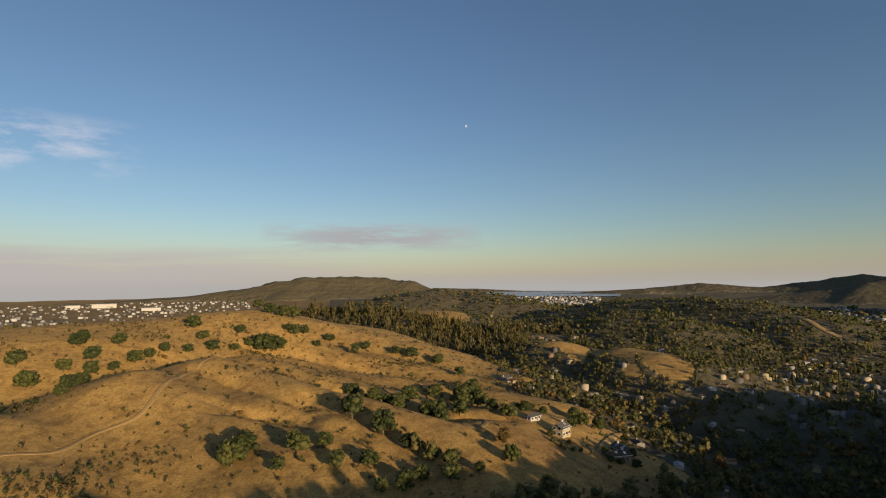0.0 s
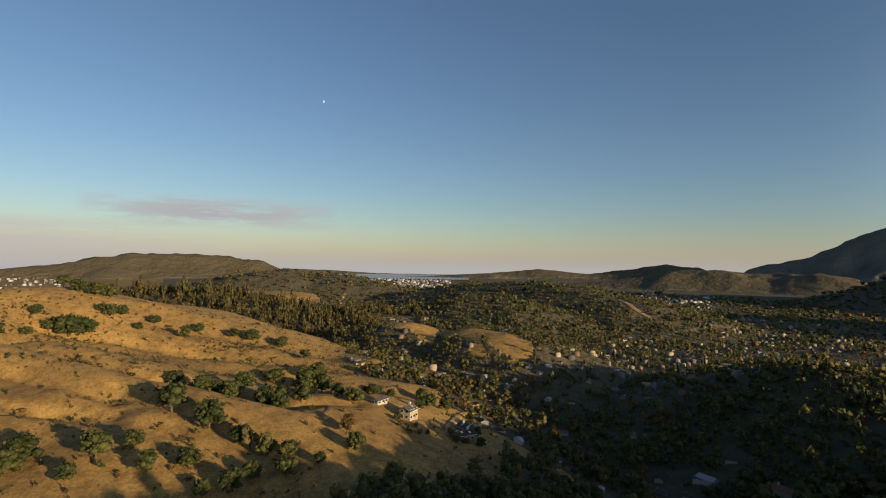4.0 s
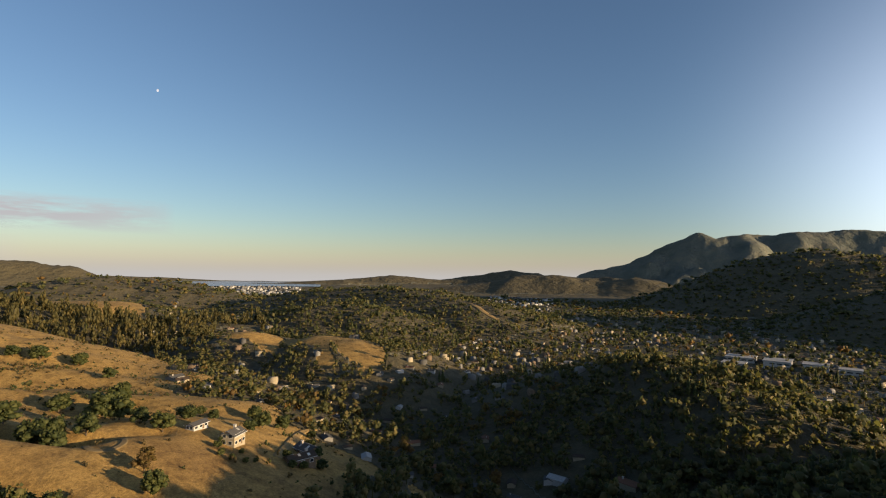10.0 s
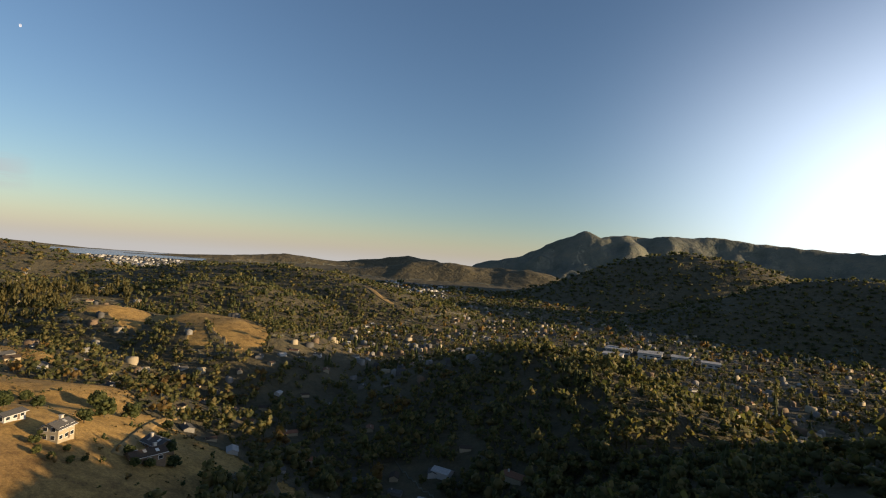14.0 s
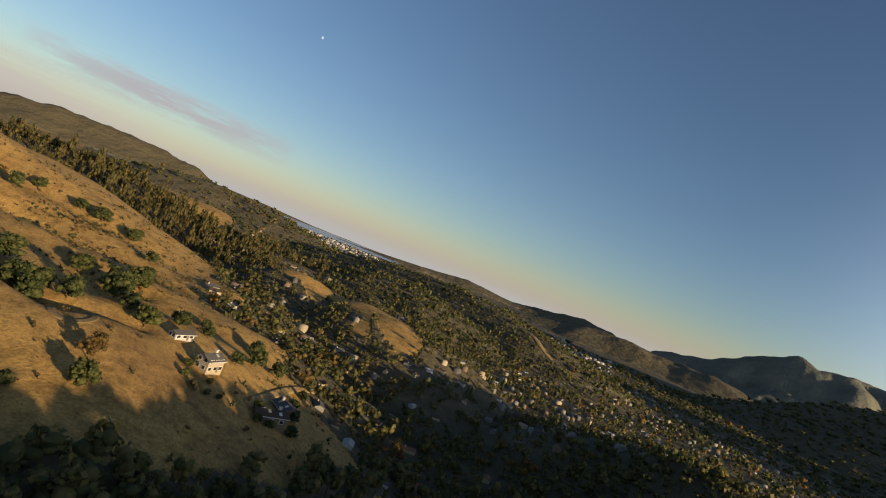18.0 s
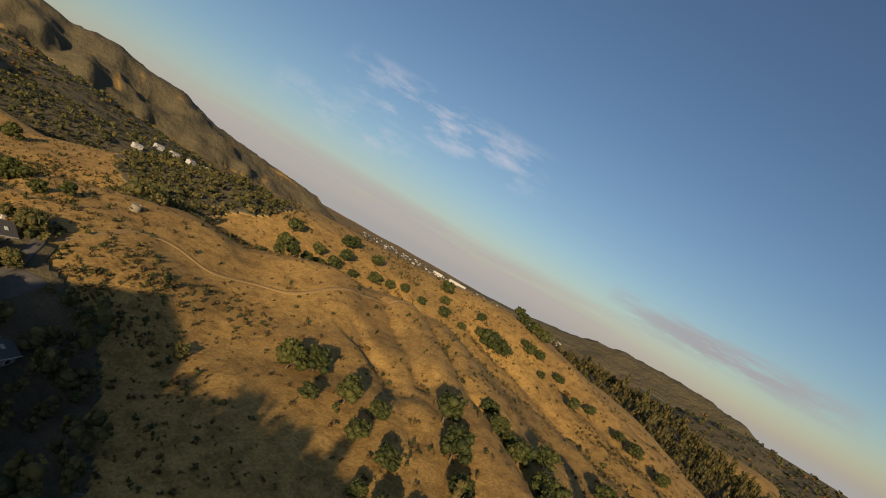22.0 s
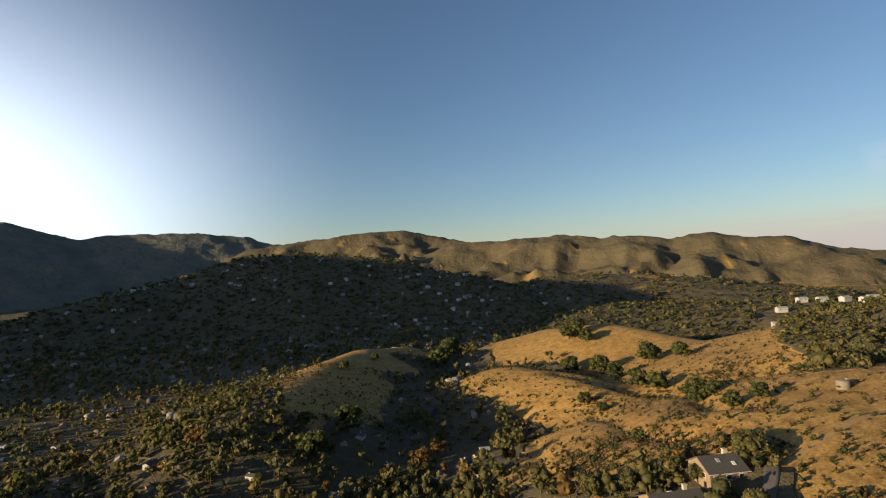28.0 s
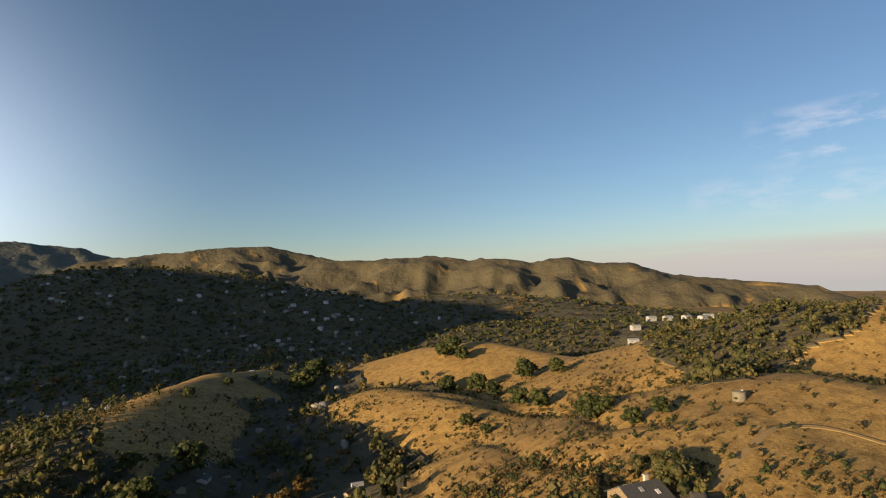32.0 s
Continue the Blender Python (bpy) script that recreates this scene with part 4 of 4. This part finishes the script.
def build_far():
    """Town roofs too far to tell apart, the bay, and the school on the flat."""
    rng = np.random.RandomState(91)
    tv = np.array([[-1, -.6, -1], [1, -.6, -1], [1, .6, -1], [-1, .6, -1], [-1, -.6, .5], [1, -.6, .5], [1, .6, .5], [-1, .6, .5], [-1, 0, .9], [1, 0, .9]], float)
    tf = np.array([[0, 1, 5], [0, 5, 4], [2, 3, 7], [2, 7, 6], [1, 2, 6], [1, 6, 5], [3, 0, 4], [3, 4, 7], [5, 9, 8], [5, 8, 4], [7, 8, 9], [7, 9, 6], [6, 9, 5], [4, 8, 7]])
    for lo, hi, near, far, count, size in ((28, 52, 1400, 3800, 620, 6), (-9, 0, 2200, 3300, 420, 6), (-36, -29, 1500, 2300, 160, 6), (2, 10, 1500, 2100, 110, 5), (118, 148, 1150, 1500, 70, 4), (92, 118, 1000, 1500, 70, 4.5)):
        az, rr = np.radians(lo + (hi - lo) * rng.rand(count)), near + (far - near) * rng.rand(count)
        x, y = 85 + rr * np.cos(az), rr * np.sin(az)
        z = land(x, y)[0]
        low = z < (18 if lo < 50 and near > 1300 else 400)
        x, y, z, count = x[low], y[low], z[low], int(low.sum())
        spots = np.stack([x, y, z + size * 0.35, size * (0.6 + 0.9 * rng.rand(count)), 0.6 + 0.5 * rng.rand(count), rng.rand(count) * 6.28], 1)
        for k, mat in enumerate((M_WALLS[1], M_WALLS[2], M_ROOFS[1])):
            scatter((tv, tf), spots[k::3], mat, "distant_town", "pale roofs of a distant town", "town")
    for x, y, w, d, h in ((2570, 2130, 110, 60, 20), (2480, 2230, 60, 50, 14), (2330, 1690, 80, 50, 12)):
        root = thing("warehouse", "long white commercial building on the town flat", "building", at_ground(x, y, -50), "large town buildings")
        part("wall", box(bmesh.new(), -w / 2, -d / 2, -6, w / 2, d / 2, h), M_WALLS[1], root)
        part("roof", box(bmesh.new(), -w / 2 - 1, -d / 2 - 1, h, w / 2 + 1, d / 2 + 1, h + 2), M_ROOFS[2], root)
    rr, az = 380 + 900 * rng.rand(9000), np.radians(np.where(rng.rand(9000) < 0.6, -78 + 84 * rng.rand(9000), 95 + 55 * rng.rand(9000)))
    x, y = 85 + rr * np.cos(az), -5 + rr * np.sin(az)
    z, wood = land(x, y)
    ok = (wood > 0.6) & (wood < np.where(y > 0, 1.1, 0.8))
    for a, b in TAKEN:
        ok &= (x - a) ** 2 + (y - b) ** 2 > 150
    ok &= (y < 0) | (rng.rand(len(x)) < 0.3)
    x, y, z = x[ok][:640], y[ok][:640], z[ok][:640]
    spots = np.stack([x, y, z + 1.6, 2.6 + 1.6 * rng.rand(len(x)), 0.75 + 0.3 * rng.rand(len(x)), rng.rand(len(x)) * 6.28], 1)
    for k, mat in enumerate((M_WALLS[2], M_ROOFS[1], M_WALLS[0], M_WALLS[3])):
        scatter((tv, tf), spots[k::4], mat, "valley_roofs", "small pale and grey homes among the valley trees", "houses")
    TAKEN.extend(zip(x.tolist(), y.tolist()))
    m, t, b = material("bay_water", 0.25)
    b.inputs["Base Color"].default_value = (0.12, 0.16, 0.2, 1)
    bump(t, b, noise_tex(t, 0.05, 4), 0.15, 1.0)
    az = np.radians(np.linspace(-11, 3, 24))
    verts = [(85 + r * math.cos(a), r * math.sin(a), 2.6) for r in (3350, 4450) for a in az]
    faces = [(k, k + 1, 25 + k, 24 + k) for k in range(23)]
    tagged(mesh_object("water", verts, faces, m), "pale grey strip of bay water", "water", kind="structure")
    for x, y, w, d, h, turn in ((552, -672, 34, 30, 5, 30), (512, -688, 30, 34, 6, 30), (470, -697, 26, 24, 7, 30), (528, -628, 26, 22, 5, 30), (436, -706, 22, 18, 6, 30)):
        root = thing("school_building", "pale flat-roofed school block on the valley flat", "school", at_ground(x, y, turn), "school blocks")
        part("wall", box(bmesh.new(), -w / 2, -d / 2, -3, w / 2, d / 2, h), M_WALLS[1], root)
        part("roof", box(bmesh.new(), -w / 2 - 0.8, -d / 2 - 0.8, h, w / 2 + 0.8, d / 2 + 0.8, h + 0.7), M_ROOFS[2], root)
        for k in range(int(w / 8)):
            window_on(root, -w / 2 + 4 + 8 * k, d / 2, h * 0.55, 5.5, 1.6, 1)


build_far()


def build_woods():
    rng = np.random.RandomState(5)
    # candidate spots on rings that widen with distance from the flight
    xs, ys, ds = [], [], []
    r = 25.0
    while r < 2200:
        gap = 4.6 + 0.0035 * r + 2.5e-6 * r * r
        a = np.arange(-150, 178, math.degrees(gap / r)) if r < 420 else np.arange(-88, 156, math.degrees(gap / r))
        a = np.radians(a + rng.rand(len(a)) * math.degrees(gap / r))
        rr = r + (rng.rand(len(a)) - 0.5) * gap
        xs.append(80 + rr * np.cos(a)), ys.append(-5 + rr * np.sin(a)), ds.append(rr)
        r += gap
    x, y, d = np.concatenate(xs), np.concatenate(ys), np.concatenate(ds)
    z, wood = land(x, y)
    patchy = soft_noise(x, y, 45, 31) + 0.6 * soft_noise(x, y, 18, 32)
    hollow = concave(x, y)
    chance = np.select([wood > 0.95, wood > 0.72, wood > 0.6, wood > 0.4], [0.86 + 0.2 * patchy, 0.60 + 0.35 * patchy, 0.62 + 0.35 * patchy, 0.10 + 0.25 * patchy + 0.12 * hollow], 0.0)
    chance = np.where((wood < 0.1), np.clip((hollow - 1.2) * 0.5, 0, 0.7) * (patchy > 0.1) * np.where(x > 180, 0.35, 1.0), chance)
    keep = rng.rand(len(x)) < chance
    x, y, z, d, wood = x[keep], y[keep], z[keep], d[keep], wood[keep]
    clear = np.ones(len(x), bool)
    for tx, ty in TAKEN:
        clear &= (x - tx) ** 2 + (y - ty) ** 2 > (620 if ty > 730 and tx > 300 else 90)
    for tx in range(890, 1015, 8):
        clear &= (x - tx) ** 2 + (y + 486) ** 2 > 160
    clear &= (np.hypot((x - 100) / 50, (y - 142) / 42) > 1) | (rng.rand(len(x)) < 0.22)
    for tx, ty in [(60, 121), (68, 125), (75, 128), (83, 132), (91, 137), (145, 158), (134, 149), (125, 146), (111, 149), (103, 138), (97, 126), (92, 115), (88, 108), (106, 158), (101, 165), (138, 162), (143, 172)]:
        clear &= (x - tx) ** 2 + (y - ty) ** 2 > 48
    x, y, z, d, wood = x[clear], y[clear], z[clear], d[clear], wood[clear]
    n = len(x)
    radius = (0.75 + 0.37 * (4.6 + 0.0035 * d + 2.5e-6 * d * d)) * (0.55 + 1.0 * rng.rand(n) ** 1.7) * np.where(wood < 0.1, 0.8, 1.0) * np.where(d < 420, 1.28, 1.0)
    tall = 0.7 + 0.75 * rng.rand(n) ** 1.5
    near_euc = (np.abs(y - 170) < 260) & (x > 690) & (x < 1000) & (wood > 0.95)
    spots = np.stack([x, y, z - 0.15 * radius * (d > 300), radius, tall, rng.rand(n) * 6.28], 1)
    spots[near_euc, 4] *= 2.3
    spots[d > 1000, 4] *= 0.72
    spots[near_euc, 3] *= 0.85
    pick = rng.rand(n)
    autumn = (pick < 0.11) & (wood < 0.8) & ~near_euc
    kinds = [("eucalyptus_grove", near_euc, M_EUC, "tall olive green eucalyptus grove on the ridge"),
             ("autumn_trees", autumn, M_AUTUMN, "russet and yellow trees scattered in the valley"),
             ("woodland", ~near_euc & ~autumn, M_WOOD, "dense dark green oak and bay woodland")]
    bearing = np.degrees(np.arctan2(y + 5, x - 80))
    ahead = (bearing > -96) & (bearing < 162)
    level = np.where(d < 270, np.where(ahead, 0, 2), np.where(d < 760, 1, 2))
    level = np.where(near_euc, 1, level)
    for name, who, mat, label in kinds:
        for step, clumps, leaves, leaf, size in ((0, 6, 62, 0.19, 0.39), (1, 3, 21, 0.25, 0.42), (2, 1, 5, 0.46, 0.66)):
            sel = who & (level == step)
            if not sel.any():
                continue
            idx = np.where(sel)[0]
            for part_no in range(4):
                some = idx[part_no::4]
                if len(some) == 0:
                    continue
                crown = crown_arrays(rng, clumps, leaves, leaf, (1.75, 0.3, 0.9), size, step > 0)
                scatter(with_trunk(crown, 0.9), spots[some], mat, name, label, "woods", step > 0)


build_woods()


def conifer_arrays(rng, tiers=6):
    """A pointed conifer of ragged, drooping tiers, about one metre in radius and one in height factor."""
    verts, tris = [], []
    for k in range(tiers):
        z, r = 0.5 + 3.0 * k / tiers, 1.0 - 0.86 * k / tiers
        top = len(verts)
        verts.append((0.05 * rng.randn(), 0.05 * rng.randn(), z + 3.0 / tiers + 0.5))
        for j in range(9):
            a, q = 6.283 * (j + 0.5 * rng.rand()) / 9, r * (1.1 if j % 2 else 0.62) * (0.8 + 0.4 * rng.rand())
            verts.append((q * math.cos(a), q * math.sin(a), z - 0.18 * q * (1 if j % 2 else -1)))
        tris += [(top, top + 1 + j, top + 1 + (j + 1) % 9) for j in range(9)]
    return np.array(verts), np.array(tris)


def build_conifers():
    """Dark pointed conifers that stand over the other trees of the valley."""
    rng = np.random.RandomState(63)
    rr, a = 190 + 620 * rng.rand(1500), np.radians(-72 + 84 * rng.rand(1500))
    x, y = 80 + rr * np.cos(a), -5 + rr * np.sin(a)
    z, wood = land(x, y)
    ok = (wood > 0.6) & (soft_noise(x, y, 70, 53) > 0.05)
    for tx, ty in TAKEN:
        ok &= (x - tx) ** 2 + (y - ty) ** 2 > 70
    x, y, z = x[ok][:330], y[ok][:330], z[ok][:330]
    n = len(x)
    spots = np.stack([x, y, z - 0.3, 1.5 + 1.3 * rng.rand(n), 0.95 + 0.4 * rng.rand(n), rng.rand(n) * 6.28], 1)
    for k in range(3):
        scatter(with_trunk(conifer_arrays(rng), 0.8), spots[k::3], M_OAK, "conifers", "dark pointed conifers standing among the valley homes", "trees")


build_conifers()


def build_brush():
    """Low coyote brush dotted over the dry slopes."""
    rng = np.random.RandomState(15)
    n = 170000
    rr, a = 60 + 480 * rng.rand(n) ** 0.75, np.radians(-60 + 215 * rng.rand(n))
    x, y = 90 + rr * np.cos(a), -5 + rr * np.sin(a)
    z, wood = land(x, y)
    patchy = soft_noise(x, y, 55, 41) + 0.7 * soft_noise(x, y, 22, 42)
    keep = (wood < 0.1) & (rng.rand(n) < np.clip(0.07 + 0.5 * np.clip(patchy, 0, 1) ** 1.2, 0, 0.5) * np.where(y + 0.25 * (x - 150) < 70, 0.16, np.where((x > 190) & (x < 360) & (y < 260), 0.45, np.where(x < 190, 1.7, 1.0))))
    x, y, z = x[keep], y[keep], z[keep]
    keep = np.ones(len(x), bool)
    for tx, ty in TAKEN:
        keep &= (x - tx) ** 2 + (y - ty) ** 2 > 80
    x, y, z = x[keep], y[keep], z[keep]
    n = len(x)
    spots = np.stack([x, y, z - 0.1, 0.4 + 1.25 * rng.rand(n) ** 2.0, 0.85 + 0.6 * rng.rand(n), rng.rand(n) * 6.28], 1)
    for k in range(3):
        crown = crown_arrays(rng, 2, 6, 0.36, (1.0, 0.05, 0.9), 0.5, True)
        scatter(crown, spots[k::3], M_BRUSH if k else M_OAK, "brush", "low dry coyote brush dotted over the grass slopes", "brush")


build_brush()


# ---- sky things ----
def toward(az, el, far):
    a, e = radians(az), radians(el)
    return Vector((80 + far * math.cos(a) * math.cos(e), far * math.sin(a) * math.cos(e), 115 + far * math.sin(e)))


def build_moon():
    m, t, b = material("moon_rock", 1.0)
    em = t.nodes.new("ShaderNodeEmission")
    t.links.new(ramp(t, noise_tex(t, 0.09, 3), (0.35, (0.55, 0.58, 0.62)), (0.65, (0.95, 0.95, 0.93))), em.inputs[0])
    em.inputs[1].default_value = 0.5
    t.links.new(em.outputs[0], t.nodes["Material Output"].inputs[0])
    bm = bmesh.new()
    bmesh.ops.create_uvsphere(bm, u_segments=24, v_segments=16, radius=11)
    for v in bm.verts:
        v.co.y *= 0.75
    me = bpy.data.meshes.new("moon")
    bm.to_mesh(me)
    bm.free()
    me.materials.append(m)
    ob = new("moon", me)
    ob.location = toward(4.9, 16.3, 4700)
    tagged(ob, "pale daytime gibbous moon in the blue sky", "moon")


build_moon()


def cloud(label, seed, az0, az1, el0, el1, tilt, amount, scale, colour, thin=0.46, thick=0.72):
    """A thin streaked veil high and far away."""
    m = bpy.data.materials.new("cloud_vapour")
    m.use_nodes = True
    t = m.node_tree
    t.nodes.remove(t.nodes["Principled BSDF"])
    uv = t.nodes.new("ShaderNodeTexCoord").outputs["UV"]
    mp = t.nodes.new("ShaderNodeMapping")
    t.links.new(uv, mp.inputs[0])
    mp.inputs["Scale"].default_value = scale
    mp.inputs["Rotation"].default_value = (0, 0, tilt)
    mp.inputs["Location"].default_value = (seed * 3.1, seed * 1.7, 0)
    n = noise_tex(t, 1.0, 8, 0.62, mp.outputs[0])
    fade = t.nodes.new("ShaderNodeAttribute")
    fade.attribute_name = "fade"
    mul = t.nodes.new("ShaderNodeMath")
    mul.operation = "MULTIPLY"
    t.links.new(ramp(t, n, (thin, (0, 0, 0)), (thick, (amount, amount, amount))), mul.inputs[0])
    t.links.new(fade.outputs["Fac"], mul.inputs[1])
    em, tr, mx = t.nodes.new("ShaderNodeEmission"), t.nodes.new("ShaderNodeBsdfTransparent"), t.nodes.new("ShaderNodeMixShader")
    em.inputs[0].default_value = (*colour, 1)
    t.links.new(mul.outputs[0], mx.inputs[0])
    t.links.new(tr.outputs[0], mx.inputs[1])
    t.links.new(em.outputs[0], mx.inputs[2])
    t.links.new(mx.outputs[0], t.nodes["Material Output"].inputs[0])
    nu, nv = 24, 8
    verts, fades, uvs = [], [], []
    for j in range(nv + 1):
        for i in range(nu + 1):
            u, v = i / nu, j / nv
            verts.append(toward(az0 + (az1 - az0) * u, el0 + (el1 - el0) * v, 4750))
            fades.append(max(0.0, math.sin(math.pi * u)) ** 0.6 * max(0.0, math.sin(math.pi * v)) ** 0.8)
            uvs.append((u * (az1 - az0) / 10, v * (el1 - el0) / 10))
    faces = [(j * (nu + 1) + i, j * (nu + 1) + i + 1, (j + 1) * (nu + 1) + i + 1, (j + 1) * (nu + 1) + i) for j in range(nv) for i in range(nu)]
    ob = mesh_object("cloud", verts, faces, m, True, [("fade", fades)])
    lay = ob.data.uv_layers.new(name="UVMap")
    for loop in ob.data.loops:
        lay.data[loop.index].uv = uvs[loop.vertex_index]
    ob.visible_shadow = False
    tagged(ob, label, "cloud", kind="structure")


cloud("thin white wisp of cirrus cloud", 1, 37, 63, 9.0, 15.0, 0.25, 0.8, (1.6, 5.0, 1), (0.462, 0.455, 0.475))
cloud("small faint cirrus wisp", 2, 50, 68, 5.0, 9.5, 0.2, 0.5, (2.0, 5.0, 1), (0.436, 0.422, 0.436))
cloud("flat grey lens-shaped cloud", 3, 3, 27, 2.9, 6.2, -0.05, 0.95, (1.4, 9.0, 1), (0.244, 0.244, 0.247), 0.36, 0.54)
cloud("low grey stratus along the horizon", 4, 14, 84, -0.8, 3.6, 0.0, 0.9, (0.5, 6.0, 1), (0.29, 0.277, 0.264), 0.3, 0.5)


def haze_bank():
    """Pale horizon haze painted as a glowing ring, fading upward, beyond all the hills."""
    m = bpy.data.materials.new("horizon_haze_glow")
    m.use_nodes = True
    t = m.node_tree
    t.nodes.remove(t.nodes["Principled BSDF"])
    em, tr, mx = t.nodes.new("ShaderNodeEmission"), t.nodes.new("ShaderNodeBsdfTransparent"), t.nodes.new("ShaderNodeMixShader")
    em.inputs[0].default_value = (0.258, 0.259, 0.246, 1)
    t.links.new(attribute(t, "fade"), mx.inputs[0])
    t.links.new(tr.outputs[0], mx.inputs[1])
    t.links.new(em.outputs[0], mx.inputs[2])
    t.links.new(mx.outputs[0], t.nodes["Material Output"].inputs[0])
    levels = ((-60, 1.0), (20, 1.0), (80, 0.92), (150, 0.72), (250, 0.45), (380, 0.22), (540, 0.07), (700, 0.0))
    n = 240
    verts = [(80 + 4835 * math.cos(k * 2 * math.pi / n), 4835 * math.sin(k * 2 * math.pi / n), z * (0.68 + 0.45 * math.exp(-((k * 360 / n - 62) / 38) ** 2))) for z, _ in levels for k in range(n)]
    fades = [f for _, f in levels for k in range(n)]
    faces = [(j * n + k, j * n + (k + 1) % n, (j + 1) * n + (k + 1) % n, (j + 1) * n + k) for j in range(len(levels) - 1) for k in range(n)]
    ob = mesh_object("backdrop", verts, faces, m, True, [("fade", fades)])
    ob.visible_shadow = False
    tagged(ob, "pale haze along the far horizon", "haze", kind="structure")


haze_bank()


M_TANK = plain_material("weathered_tank", (0.128, 0.116, 0.084), (0.192, 0.172, 0.124), 0.8)


def build_tank(x, y):
    """The round water tank at the end of the ridge trail."""
    root = thing("water_tank", "round grey-green water tank on the ridge trail", "tank", pose(x, y, ground_z(x, y)))
    for name, r0, r1, z0, z1, mat in (("body", 2.3, 2.3, -0.6, 3.0, M_TANK), ("roof", 2.45, 0.4, 3.0, 3.5, M_TANK)):
        bm = bmesh.new()
        bmesh.ops.create_cone(bm, cap_ends=True, segments=28, radius1=r0, radius2=r1, depth=z1 - z0)
        bmesh.ops.translate(bm, verts=bm.verts[:], vec=(0, 0, (z0 + z1) / 2))
        part(name, bm, mat, root)
    bm = bmesh.new()
    bmesh.ops.create_cone(bm, cap_ends=True, segments=12, radius1=0.45, radius2=0.45, depth=0.3)
    bmesh.ops.translate(bm, verts=bm.verts[:], vec=(1.1, 0, 3.4))
    part("hatch", bm, M_TRIM, root)


build_tank(186, 239)

# ---- parked cars ----
M_TYRE = plain_material("tyre_rubber", (0.015, 0.015, 0.015), (0.03, 0.03, 0.03), 8)
CAR_PAINTS = []
for nm, c in (("white_paint", (0.6, 0.6, 0.6)), ("silver_paint", (0.35, 0.36, 0.37)), ("dark_paint", (0.03, 0.035, 0.045)), ("blue_paint", (0.04, 0.07, 0.14))):
    CAR_PAINTS.append(plain_material(nm, c, tuple(v * 1.12 for v in c), 0.8, 0.3))


def car(label, paint, x, y, turn):
    root = thing("car", label, "car", pose(x, y, ground_z(x, y) + 0.32, 0, 0, turn), "cars on the court")
    bm = bmesh.new()
    prof = [(-2.2, 0.25), (2.2, 0.25), (2.25, 0.7), (1.35, 0.92), (0.65, 1.42), (-1.2, 1.45), (-1.95, 0.98), (-2.25, 0.9)]
    rows = [[bm.verts.new((px, s * (0.88 if pz < 1.2 else 0.68), pz)) for px, pz in prof] for s in (-1, 1)]
    for k in range(8):
        bm.faces.new((rows[0][k], rows[0][(k + 1) % 8], rows[1][(k + 1) % 8], rows[1][k]))
    bm.faces.new(rows[0])
    bm.faces.new(rows[1])
    bmesh.ops.recalc_face_normals(bm, faces=bm.faces[:])
    bmesh.ops.bevel(bm, geom=bm.edges[:], offset=0.06, segments=1, affect="EDGES")
    part("body", bm, paint, root)
    for nm, p0, p1 in (("windscreen", (1.3, 0.97), (0.72, 1.38)), ("rear_window", (-1.9, 1.02), (-1.28, 1.4))):
        bm = bmesh.new()
        off = 0.05 if nm == "windscreen" else -0.05
        vs = [bm.verts.new((p[0] + off, s * w, p[1] + 0.03)) for p, w in ((p0, 0.74), (p1, 0.6)) for s in (-1, 1)]
        f = bm.faces.new((vs[0], vs[1], vs[3], vs[2]))
        bmesh.ops.solidify(bm, geom=[f], thickness=0.02)
        part(nm, bm, M_GLASS, root)
    for s in (-1, 1):
        bm = box(bmesh.new(), -1.1, s * 0.78 - 0.05, 1.0, 0.85, s * 0.78 + 0.05, 1.34)
        part("side_window", bm, M_GLASS, root)
    for wx in (-1.35, 1.4):
        for s in (-1, 1):
            bm = bmesh.new()
            bmesh.ops.create_cone(bm, cap_ends=True, segments=16, radius1=0.32, radius2=0.32, depth=0.22)
            bmesh.ops.rotate(bm, verts=bm.verts[:], matrix=Matrix.Rotation(math.pi / 2, 3, "X"))
            bmesh.ops.translate(bm, verts=bm.verts[:], vec=(wx, s * 0.8, 0.0))
            part("wheel", bm, M_TYRE, root)
    return root


car("white car parked on the court driveway", CAR_PAINTS[0], 130, 164, 75)
car("silver car parked along the court road", CAR_PAINTS[1], 99, 129, 20)
car("dark car parked by the hedge", CAR_PAINTS[2], 104, 123, 30)
car("white car parked on the lower court", CAR_PAINTS[0], 93, 114, 40)
car("silver car parked before the garage", CAR_PAINTS[1], 129, 161, 70)
car("blue car in a garage driveway", CAR_PAINTS[3], 110, 156, 10)
car("dark car beside the tall house", CAR_PAINTS[2], 88, 139, 60)
